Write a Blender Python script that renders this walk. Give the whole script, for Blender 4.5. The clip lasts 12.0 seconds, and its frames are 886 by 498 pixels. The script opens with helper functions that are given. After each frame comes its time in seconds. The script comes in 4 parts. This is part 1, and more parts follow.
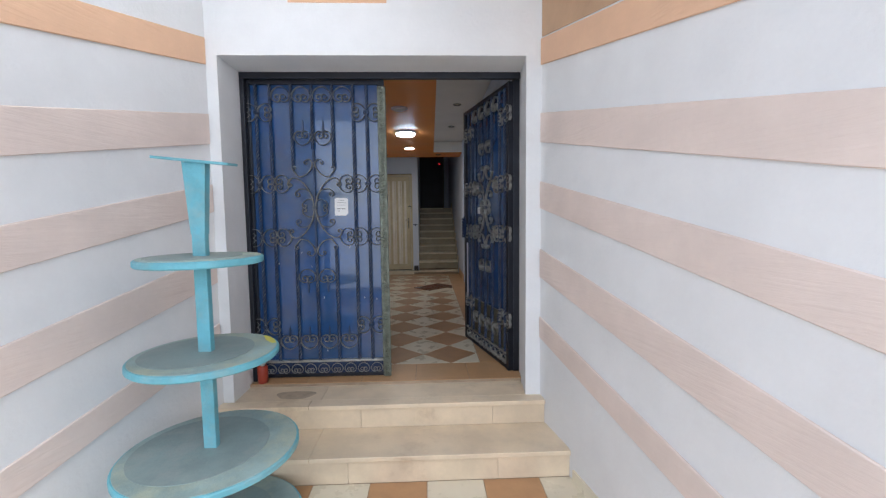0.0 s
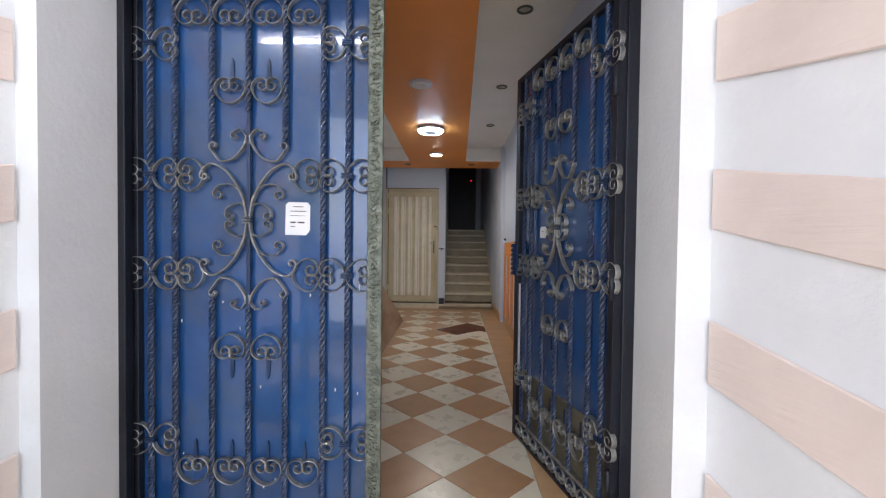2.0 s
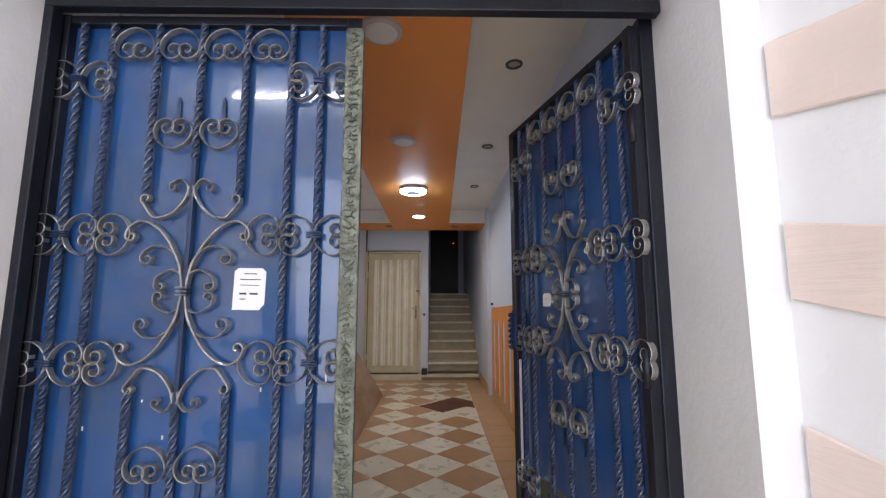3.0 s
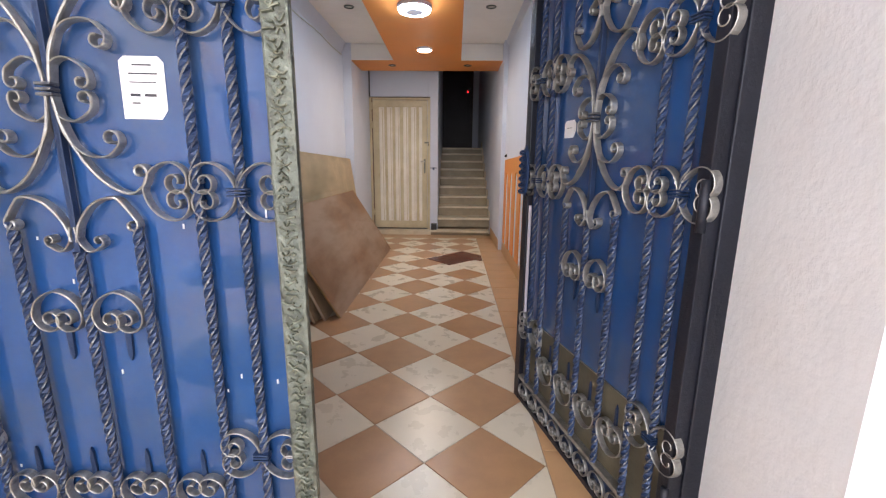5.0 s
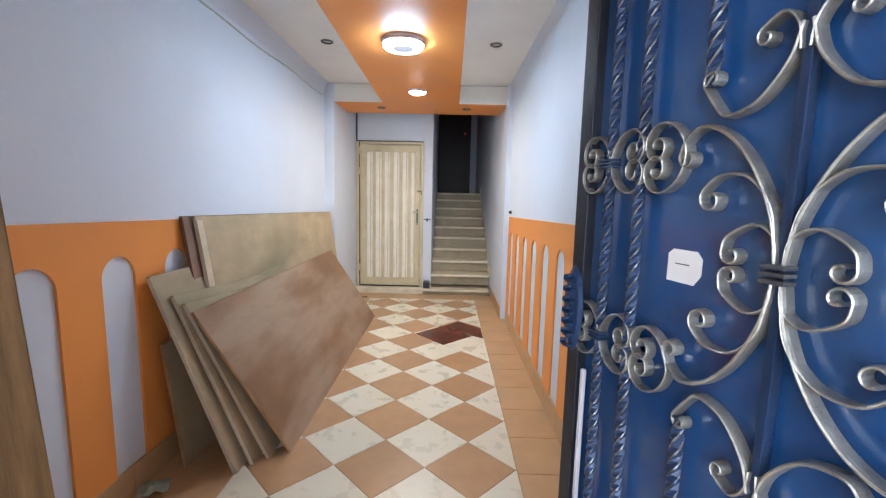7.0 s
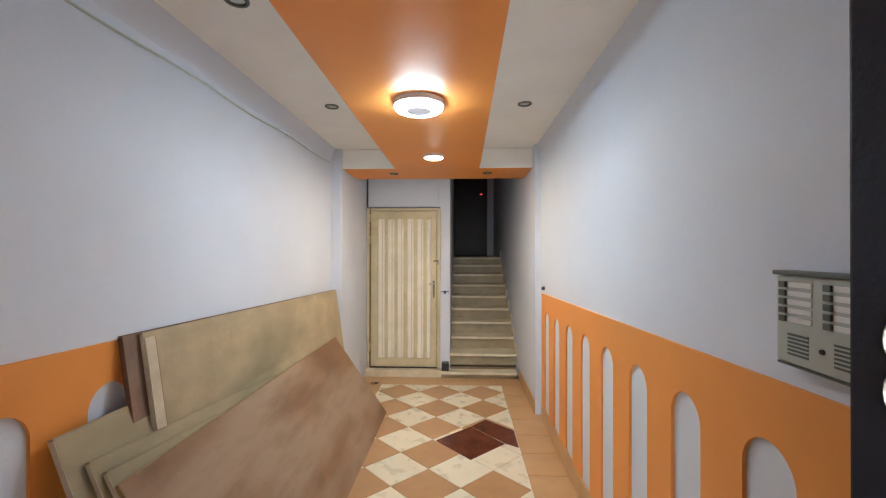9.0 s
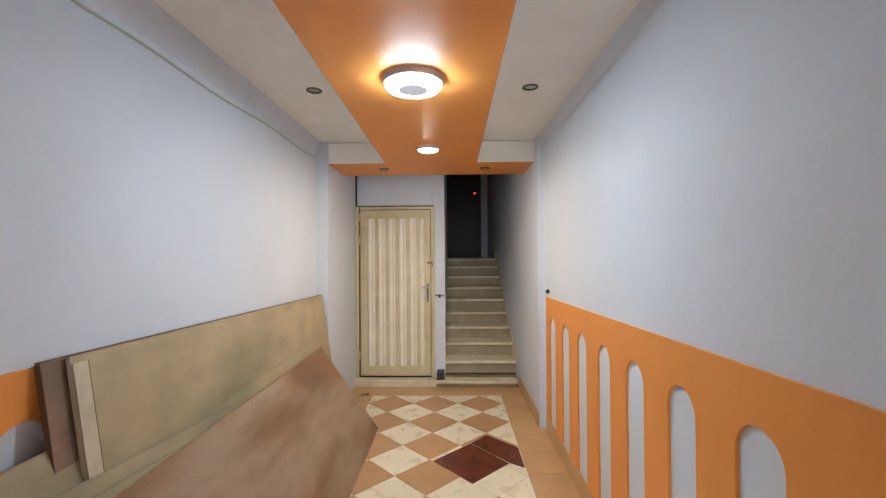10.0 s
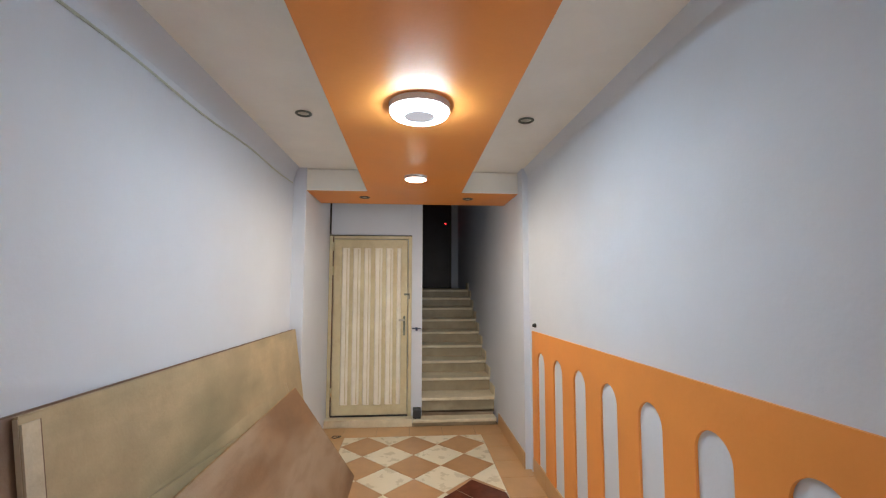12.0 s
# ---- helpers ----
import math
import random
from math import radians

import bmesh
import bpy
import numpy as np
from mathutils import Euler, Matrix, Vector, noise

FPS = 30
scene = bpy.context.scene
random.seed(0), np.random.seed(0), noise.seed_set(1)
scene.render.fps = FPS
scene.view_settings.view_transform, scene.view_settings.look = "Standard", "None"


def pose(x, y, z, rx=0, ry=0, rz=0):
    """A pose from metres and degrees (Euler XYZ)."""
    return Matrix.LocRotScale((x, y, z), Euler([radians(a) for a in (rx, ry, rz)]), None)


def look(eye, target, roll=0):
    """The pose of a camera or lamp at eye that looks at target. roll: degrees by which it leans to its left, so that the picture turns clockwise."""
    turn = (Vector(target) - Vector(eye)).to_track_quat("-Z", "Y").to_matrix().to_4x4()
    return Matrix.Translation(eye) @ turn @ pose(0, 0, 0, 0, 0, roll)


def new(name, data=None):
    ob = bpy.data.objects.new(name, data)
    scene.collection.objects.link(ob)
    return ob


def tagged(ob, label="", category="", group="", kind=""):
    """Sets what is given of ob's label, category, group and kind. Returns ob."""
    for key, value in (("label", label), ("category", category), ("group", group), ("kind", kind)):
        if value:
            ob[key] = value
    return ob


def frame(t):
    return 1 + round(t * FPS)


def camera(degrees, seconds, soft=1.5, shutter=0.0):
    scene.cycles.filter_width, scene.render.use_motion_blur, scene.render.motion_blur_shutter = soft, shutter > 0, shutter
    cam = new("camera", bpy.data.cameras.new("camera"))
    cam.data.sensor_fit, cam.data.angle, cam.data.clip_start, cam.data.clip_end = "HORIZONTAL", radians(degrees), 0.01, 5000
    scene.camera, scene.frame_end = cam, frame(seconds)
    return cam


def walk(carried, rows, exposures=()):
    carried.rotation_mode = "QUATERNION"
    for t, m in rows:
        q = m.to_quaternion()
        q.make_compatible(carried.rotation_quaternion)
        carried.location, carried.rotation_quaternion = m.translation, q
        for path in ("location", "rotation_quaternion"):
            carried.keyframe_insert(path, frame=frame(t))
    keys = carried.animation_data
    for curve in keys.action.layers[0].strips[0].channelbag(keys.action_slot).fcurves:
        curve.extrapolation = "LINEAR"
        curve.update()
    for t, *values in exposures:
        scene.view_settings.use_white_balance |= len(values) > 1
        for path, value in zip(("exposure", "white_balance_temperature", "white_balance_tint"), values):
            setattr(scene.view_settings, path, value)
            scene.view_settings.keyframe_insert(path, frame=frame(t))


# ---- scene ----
cam = camera(93.7, 12.0, soft=1.25)
PATH = [
    (0, (0.24, 1.191, 1.211), (0.313, 3.184, 1.058), -0.7),
    (0.5, (0.297, 1.594, 1.224), (0.237, 3.586, 1.062), 0.4),
    (1, (0.238, 2.028, 1.185), (0.282, 4.018, 0.996), 0.7),
    (1.5, (0.189, 2.385, 1.203), (0.21, 4.374, 1.0), 0.1),
    (2, (0.234, 2.691, 1.221), (0.173, 4.689, 1.176), 0.7),
    (2.5, (0.223, 2.866, 1.242), (0.206, 4.86, 1.404), 0.5),
    (2.7, (0.191, 2.932, 1.256), (0.221, 4.915, 1.512), -0.0),
    (4.3, (0.212, 3.236, 1.236), (0.209, 5.231, 1.366), 0.4),
    (4.5, (0.227, 3.273, 1.211), (0.205, 5.272, 1.195), 0.4),
    (5, (0.282, 3.39, 1.142), (0.241, 5.348, 0.736), 0.5),
    (5.5, (0.284, 3.622, 1.115), (0.289, 5.551, 0.586), 1.1),
    (6, (0.23, 3.942, 1.256), (0.242, 5.886, 0.786), 0.4),
    (6.3, (0.188, 4.009, 1.327), (0.234, 5.972, 0.946), 1.0),
    (6.5, (0.218, 4.027, 1.356), (0.233, 5.994, 0.997), 0.7),
    (7, (0.276, 4.228, 1.387), (0.256, 6.212, 1.136), 1.3),
    (7.5, (0.328, 4.354, 1.561), (0.231, 6.344, 1.382), 1.5),
    (7.7, (0.312, 4.381, 1.588), (0.19, 6.374, 1.466), 2.3),
    (9.5, (0.161, 5.03, 1.579), (0.087, 7.028, 1.59), -0.6),
    (10, (0.13, 5.155, 1.577), (0.088, 7.155, 1.592), -0.4),
    (10.5, (0.035, 5.24, 1.601), (0.081, 7.236, 1.717), -0.8),
    (11, (-0.042, 5.271, 1.603), (0.029, 7.262, 1.773), -0.3),
    (11.5, (-0.064, 5.266, 1.606), (0.086, 7.253, 1.781), -0.2),
    (12, (-0.081, 5.276, 1.6), (0.069, 7.264, 1.756), 0.1),
]
walk(cam, [(t, look(eye, target, roll)) for t, eye, target, roll in PATH],
     [(0.0, -0.37, 6000, 11), (0.5, -0.22, 6050, 12), (1.0, 0.05, 6100, 13), (1.5, 0.19, 6100, 13), (2.5, 0.3, 6250, 14), (4.5, 0.65, 6450, 18), (5.0, 0.95, 6550, 19), (5.5, 1.04, 6250, 14),
      (6.0, 1.5, 5650, 9), (6.5, 1.58, 5750, 10), (7.0, 1.55, 5950, 10), (7.5, 1.48, 6400, 9), (9.5, 1.26, 6900, 11), (12.0, 1.12, 6900, 11)])

# ---------- world and lights ----------
world = bpy.data.worlds.new("world")
scene.world = world
world.use_nodes = True
_nt = world.node_tree
_sky = _nt.nodes.new("ShaderNodeTexSky")
_sky.sky_type, _sky.sun_disc = "NISHITA", False
_sky.sun_elevation, _sky.sun_rotation = radians(48), radians(160)
_nt.links.new(_sky.outputs[0], _nt.nodes["Background"].inputs[0])
_nt.nodes["Background"].inputs[1].default_value = 0.12

sun = new("sun", bpy.data.lights.new("sun", "SUN"))
sun.data.energy, sun.data.angle, sun.data.color = 1.2, radians(12), (1.0, 0.96, 0.9)
sun.matrix_world = look((1.5, -6, 8), (0, 0, 0))

# the sky's light through the open street end of the entrance
door_light = new("street_daylight", bpy.data.lights.new("street_daylight", "AREA"))
door_light.data.shape, door_light.data.size, door_light.data.size_y = "RECTANGLE", 3.2, 2.9
door_light.data.energy, door_light.data.color = 78, (0.93, 0.96, 1.0)
door_light.matrix_world = look((0.0, 0.15, 1.35), (0.6, 4.0, 0.35))


# ---------- materials ----------
def mat(name, color, rough=0.6, metal=0.0, spread=0.12, scale=3.0, grain=60.0, bump=0.15, bump_scale=80.0,
        dirt=None, dirt_amount=0.0, dirt_scale=2.0, coat=0.0, emit=None, strength=0.0, vary=0.0, stretch=None, spec=0.5, drag=None, dirt_from=0.46, streak=None, brushed=0.0):
    """A node material: base colour with two scales of variation, optional dirt patches, and fine relief."""
    m = bpy.data.materials.new(name)
    m.use_nodes = True
    nt = m.node_tree
    b = nt.nodes["Principled BSDF"]
    link = nt.links.new
    tc = nt.nodes.new("ShaderNodeTexCoord")
    mp = nt.nodes.new("ShaderNodeMapping")
    if stretch:
        mp.inputs["Scale"].default_value = stretch
    geo = nt.nodes.new("ShaderNodeNewGeometry")
    link(geo.outputs["Position"] if not stretch else tc.outputs["Object"], mp.inputs[0])

    def tex(s, detail=4.0, rough_=0.6):
        n = nt.nodes.new("ShaderNodeTexNoise")
        n.inputs["Scale"].default_value, n.inputs["Detail"].default_value, n.inputs["Roughness"].default_value = s, detail, rough_
        link(mp.outputs[0], n.inputs["Vector"])
        return n

    def ramp(src, lo, hi, a, c):
        r = nt.nodes.new("ShaderNodeMapRange")
        r.inputs[1].default_value, r.inputs[2].default_value, r.inputs[3].default_value, r.inputs[4].default_value = lo, hi, a, c
        link(src, r.inputs[0])
        return r.outputs[0]

    def mix(fac, a, c, mode="MIX"):
        n = nt.nodes.new("ShaderNodeMix")
        n.data_type, n.blend_type = "RGBA", mode
        for sock, v in ((n.inputs[0], fac), (n.inputs[6], a), (n.inputs[7], c)):
            if isinstance(v, (int, float)):
                sock.default_value = v
            elif isinstance(v, tuple):
                sock.default_value = (*v[:3], 1)
            else:
                link(v, sock)
        return n.outputs[2]

    big, small = tex(scale), tex(grain, 3.0)
    dark = tuple(c * (1 - spread) for c in color)
    light = tuple(min(1, c * (1 + spread)) for c in color)
    col = mix(ramp(big.outputs[0], 0.35, 0.65, 0, 1), dark, light)
    col = mix(ramp(small.outputs[0], 0.3, 0.7, 0, 0.5), col, mix(1.0, col, tuple([1 - spread * 0.7] * 3), "MULTIPLY"))
    if vary:
        info = nt.nodes.new("ShaderNodeObjectInfo")
        col = mix(ramp(info.outputs["Random"], 0, 1, 0, 1), col, mix(1.0, col, tuple([1 - vary] * 3), "MULTIPLY"))
    if dirt:
        patches = tex(dirt_scale, 6.0, 0.7)
        if drag:
            patches.inputs["Detail"].default_value, patches.inputs["Roughness"].default_value = 3.0, 0.45
            turned = nt.nodes.new("ShaderNodeMapping")
            turned.inputs["Rotation"].default_value = (0.5, 0, 0)
            turned.inputs["Scale"].default_value = drag
            link(geo.outputs["Position"], turned.inputs[0])
            link(turned.outputs[0], patches.inputs["Vector"])
        col = mix(ramp(patches.outputs[0], dirt_from, dirt_from + 0.18, 0, dirt_amount), col, dirt)
    if streak:
        lined = tex(5.0, 5.0, 0.65)
        slant = nt.nodes.new("ShaderNodeMapping")
        slant.inputs["Rotation"].default_value = (-0.35, 0, 0)
        slant.inputs["Scale"].default_value = (1.0, 0.55, 2.6)
        link(geo.outputs["Position"], slant.inputs[0])
        link(slant.outputs[0], lined.inputs["Vector"])
        col = mix(ramp(lined.outputs[0], 0.46, 0.74, 0, 0.5), col, streak)
    link(col, b.inputs["Base Color"])
    swing = 0.08 if rough > 0.45 else 0.025
    link(ramp(big.outputs[0], 0.2, 0.8, max(0.02, rough - swing), min(1, rough + swing)), b.inputs["Roughness"])
    b.inputs["Metallic"].default_value = metal
    b.inputs["Coat Weight"].default_value = coat
    b.inputs["Specular IOR Level"].default_value = spec
    if bump:
        bt = tex(bump_scale, 5.0)
        bn = nt.nodes.new("ShaderNodeBump")
        bn.inputs["Strength"].default_value, bn.inputs["Distance"].default_value = bump, 0.01
        link(bt.outputs[0], bn.inputs["Height"])
        link(bn.outputs[0], b.inputs["Normal"])
    if brushed:
        combed = tex(22.0, 4.0)
        comb = nt.nodes.new("ShaderNodeMapping")
        comb.inputs["Rotation"].default_value = (-0.21, 0, 0)
        comb.inputs["Scale"].default_value = (1.0, 0.12, 3.0)
        link(geo.outputs["Position"], comb.inputs[0])
        link(comb.outputs[0], combed.inputs["Vector"])
        cb = nt.nodes.new("ShaderNodeBump")
        cb.inputs["Strength"].default_value, cb.inputs["Distance"].default_value = brushed, 0.01
        link(combed.outputs[0], cb.inputs["Height"])
        link(cb.outputs[0], b.inputs["Normal"])
    if emit:
        b.inputs["Emission Color"].default_value = (*emit, 1)
        b.inputs["Emission Strength"].default_value = strength
    return m


M = dict(
    white=mat("entrance plaster", (0.80, 0.81, 0.82), 0.75, spread=0.03, bump=0.25, bump_scale=45),
    peach=mat("orange-peach paint", (0.80, 0.52, 0.34), 0.7, spread=0.05, bump=0, brushed=0.35),
    pale=mat("pale peach paint", (0.78, 0.665, 0.605), 0.7, spread=0.05, bump=0, brushed=0.35),
    peach_dark=mat("tan paint", (0.55, 0.36, 0.22), 0.7, spread=0.1, bump=0.3, bump_scale=40),
    hall=mat("hall wall paint", (0.665, 0.72, 0.825), 0.6, spread=0.03, scale=1.2, bump=0.12, bump_scale=25),
    ceil=mat("white ceiling paint", (0.87, 0.86, 0.82), 0.7, spread=0.03, bump=0.08, bump_scale=30),
    orange=mat("orange paint", (0.86, 0.325, 0.075), 0.46, spread=0.05, scale=1.5, bump=0.1, bump_scale=35),
    cream=mat("cream door paint", (0.64, 0.57, 0.38), 0.4, spread=0.08, bump=0.15, dirt=(0.48, 0.39, 0.23), dirt_amount=0.45, dirt_scale=4),
    creamlight=mat("pale corrugated sheet", (0.88, 0.85, 0.76), 0.4, spread=0.05, bump=0.1, dirt=(0.6, 0.52, 0.38), dirt_amount=0.25, dirt_scale=5),
    marble=mat("beige marble", (0.84, 0.69, 0.50), 0.35, spread=0.08, scale=5, bump=0.08, dirt=(0.42, 0.29, 0.17), dirt_amount=0.6, dirt_scale=2.1, vary=0.1, dirt_from=0.57),
    damp=mat("stained marble", (0.50, 0.39, 0.27), 0.3, spread=0.2, scale=12, bump=0.05),
    tan=mat("tan ceramic tile", (0.50, 0.285, 0.14), 0.3, spread=0.06, scale=9, bump=0.02, vary=0.12),
    border=mat("tan border tile", (0.56, 0.34, 0.17), 0.33, spread=0.08, scale=4, bump=0.02, vary=0.03, dirt=(0.5, 0.3, 0.15), dirt_amount=0.2, dirt_scale=2),
    ivory=mat("ivory ceramic tile", (0.78, 0.71, 0.56), 0.28, spread=0.02, scale=9, bump=0.03, vary=0.08),
    maroon=mat("dark maroon tile", (0.14, 0.04, 0.022), 0.25, spread=0.25, scale=6, bump=0.05, vary=0.2),
    grout=mat("grout", (0.42, 0.31, 0.21), 0.85, spread=0.2, bump=0.3),
    blue=mat("glossy blue sheet metal", (0.014, 0.067, 0.215), 0.17, spread=0.16, scale=2.0, bump=0.03, bump_scale=12, dirt=(0.05, 0.085, 0.145), dirt_amount=0.55, dirt_scale=2.2, coat=0.8),
    iron=mat("dark blue-black painted iron", (0.02, 0.044, 0.11), 0.35, 0.25, spread=0.3, bump=0.25),
    scroll=mat("silver brushed iron", (0.42, 0.415, 0.385), 0.34, 0.75, spread=0.3, scale=14, bump=0.2, dirt=(0.05, 0.06, 0.09), dirt_amount=0.75, dirt_scale=14, dirt_from=0.5),
    rubbed=mat("rubbed twisted edges", (0.2, 0.205, 0.205), 0.38, 0.6, spread=0.3, scale=12, bump=0.1, dirt=(0.022, 0.034, 0.075), dirt_amount=0.95, dirt_scale=9, dirt_from=0.44),
    kick=mat("dark olive kick sheet", (0.15, 0.135, 0.09), 0.4, 0.3, spread=0.25, scale=5, bump=0.1),
    pewter=mat("cast pewter trim", (0.165, 0.182, 0.15), 0.42, 0.7, spread=0.35, scale=25, bump=0.9, bump_scale=45),
    relief=mat("rubbed cast leaves", (0.2, 0.215, 0.165), 0.38, 0.6, spread=0.35, scale=30, bump=0.4, bump_scale=60),
    framepaint=mat("black frame paint", (0.014, 0.016, 0.025), 0.4, 0.2, spread=0.3, bump=0.2),
    teal=mat("turquoise paint", (0.16, 0.47, 0.56), 0.5, spread=0.12, scale=7, bump=0.3, dirt=(0.3, 0.42, 0.42), dirt_amount=0.5, dirt_scale=6),
    disc=mat("worn grey-green board", (0.34, 0.45, 0.44), 0.6, spread=0.18, scale=5, bump=0.3, dirt=(0.55, 0.58, 0.42), dirt_amount=0.6, dirt_scale=4),
    yellow=mat("spilt yellow paint", (0.75, 0.68, 0.12), 0.5, spread=0.15, bump=0.2),
    felt=mat("dusty grey inlay", (0.28, 0.36, 0.355), 0.7, spread=0.12, scale=4, bump=0.2, dirt=(0.4, 0.42, 0.4), dirt_amount=0.5, dirt_scale=5),
    ply=mat("dusty plywood", (0.47, 0.37, 0.235), 0.6, spread=0.14, scale=3, bump=0.15, dirt=(0.215, 0.20, 0.125), dirt_amount=0.8, dirt_scale=1.7, drag=(1.6, 0.5, 1.5), dirt_from=0.5, streak=(0.36, 0.30, 0.19)),
    plypale=mat("bare pale batten", (0.62, 0.54, 0.42), 0.65, spread=0.12, scale=6, bump=0.2, dirt=(0.4, 0.32, 0.2), dirt_amount=0.4, dirt_scale=5),
    plyrose=mat("rose-brown plywood", (0.25, 0.135, 0.07), 0.55, spread=0.22, scale=2.5, bump=0.2, dirt=(0.38, 0.275, 0.195), dirt_amount=0.85, dirt_from=0.42, dirt_scale=1.8, drag=(1.8, 0.5, 1.7), streak=(0.19, 0.105, 0.055)),
    wood=mat("brown timber", (0.37, 0.23, 0.105), 0.6, spread=0.3, scale=3, bump=0.3, stretch=(8, 8, 0.8)),
    plydark=mat("brown-stained plywood", (0.23, 0.14, 0.10), 0.6, spread=0.2, scale=3, bump=0.2, dirt=(0.34, 0.24, 0.17), dirt_amount=0.5, dirt_scale=2),
    walnut=mat("dark edging", (0.15, 0.08, 0.05), 0.55, spread=0.2, bump=0.2),
    paper=mat("white paper", (0.80, 0.80, 0.80), 0.8, spread=0.03, bump=0.05),
    ink=mat("dark ink", (0.05, 0.05, 0.06), 0.8, spread=0.1, bump=0),
    redcan=mat("red-brown plastic", (0.36, 0.05, 0.025), 0.35, spread=0.12, bump=0.05),
    black=mat("black plastic", (0.02, 0.02, 0.022), 0.4, spread=0.2, bump=0.1),
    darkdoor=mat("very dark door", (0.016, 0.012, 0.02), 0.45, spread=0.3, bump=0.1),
    greypl=mat("grey intercom plastic", (0.46, 0.50, 0.46), 0.4, spread=0.05, bump=0.05),
    greydk=mat("dark grey grille", (0.09, 0.11, 0.10), 0.5, spread=0.1, bump=0.1),
    chrome=mat("dull steel", (0.5, 0.48, 0.42), 0.35, 0.9, spread=0.1, bump=0.05),
    lampwhite=mat("white lamp housing", (0.55, 0.53, 0.58), 0.4, spread=0.03, bump=0.0),
    ringglow=mat("lit cool diffuser", (0.9, 0.9, 0.9), 0.4, spread=0.01, bump=0, emit=(0.64, 0.85, 1.0), strength=51.0),
    tubeglow=mat("lit glass tube", (0.9, 0.9, 0.9), 0.4, spread=0.01, bump=0, emit=(0.95, 0.98, 1.0), strength=47.0),
    warmglow=mat("lit warm diffuser", (0.9, 0.9, 0.9), 0.4, spread=0.01, bump=0, emit=(1.0, 0.90, 0.74), strength=165.0),
    frost=mat("frosted grey centre", (0.42, 0.46, 0.52), 0.6, spread=0.02, bump=0, emit=(0.8, 0.85, 1.0), strength=0.2),
    led=mat("red indicator", (0.5, 0.0, 0.0), 0.4, bump=0, emit=(1.0, 0.02, 0.03), strength=3.0),
    cloth=mat("pale green rag", (0.38, 0.46, 0.38), 0.9, spread=0.2, bump=0.4),
    asphalt=mat("asphalt", (0.05, 0.05, 0.05), 0.9, spread=0.2, bump=0.4),
    # same marble as the treads; the darker tone paints in the risers' shade
    riser=mat("worn shade-darkened riser marble", (0.40, 0.335, 0.225), 0.4, spread=0.14, scale=5, bump=0.08, dirt=(0.40, 0.32, 0.20), dirt_amount=0.5, dirt_scale=3, vary=0.08),
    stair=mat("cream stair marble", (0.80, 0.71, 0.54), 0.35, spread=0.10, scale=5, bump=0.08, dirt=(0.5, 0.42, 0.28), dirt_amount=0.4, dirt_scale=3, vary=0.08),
)


# ---------- mesh helpers ----------
def mesh_from(bm, name, material=None, smooth=False):
    bmesh.ops.recalc_face_normals(bm, faces=bm.faces)
    me = bpy.data.meshes.new(name)
    bm.to_mesh(me)
    bm.free()
    if material:
        me.materials.append(material)
    if smooth:
        for p in me.polygons:
            p.use_smooth = True
    return me


def part(name, bm, material, parent=None, label="", smooth=False):
    """One mesh object under a thing or part."""
    ob = new(name, mesh_from(bm, name, material, smooth))
    if parent:
        ob.parent = parent
    if label:
        tagged(ob, label)
    return ob


def thing(name, label, category, m=None, group="", kind=""):
    ob = new(name)
    ob.empty_display_size = 0.1
    if m is not None:
        ob.matrix_world = m
    return tagged(ob, label, category, group, kind)


def structure(name, bm, material, label, category):
    return tagged(part(name, bm, material), label, category, kind="structure")


def box(x0, x1, y0, y1, z0, z1, bevel=0.0, bm=None, m=None):
    own = bmesh.new()
    bmesh.ops.create_cube(own, size=1.0)
    for v in own.verts:
        v.co = Vector(((x0 + x1) / 2 + v.co.x * (x1 - x0), (y0 + y1) / 2 + v.co.y * (y1 - y0), (z0 + z1) / 2 + v.co.z * (z1 - z0)))
    if bevel:
        bmesh.ops.bevel(own, geom=own.edges[:], offset=bevel, segments=2, affect="EDGES", profile=0.6)
    if m is not None:
        own.transform(m)
    if bm is None:
        return own
    tmp = bpy.data.meshes.new("tmp")
    own.to_mesh(tmp)
    own.free()
    bm.from_mesh(tmp)
    bpy.data.meshes.remove(tmp)
    return bm


def prism(poly, lift, bm=None):
    """A polygon of 3D points extruded by the vector lift."""
    bm = bm or bmesh.new()
    a = [bm.verts.new(p) for p in poly]
    b = [bm.verts.new(Vector(p) + Vector(lift)) for p in poly]
    n = len(poly)
    bm.faces.new(a)
    bm.faces.new(b[::-1])
    for i in range(n):
        bm.faces.new((a[i], b[i], b[(i + 1) % n], a[(i + 1) % n]))
    return bm


def lathe(profile, segs=32, bm=None, m=None):
    """Profile of (radius, z) turned round the z axis; radius 0 closes an end."""
    bm = bm or bmesh.new()
    rings = []
    for r, z in profile:
        if r <= 1e-6:
            rings.append([bm.verts.new((0, 0, z))])
        else:
            rings.append([bm.verts.new((r * math.cos(2 * math.pi * i / segs), r * math.sin(2 * math.pi * i / segs), z)) for i in range(segs)])
    for a, b in zip(rings, rings[1:]):
        for i in range(segs):
            j = (i + 1) % segs
            q = [a[i % len(a)], a[j % len(a)], b[j % len(b)], b[i % len(b)]]
            q = [v for k, v in enumerate(q) if v not in q[:k]]
            if len(q) > 2:
                bm.faces.new(q)
    if m is not None:
        bm.transform(m)
    return bm


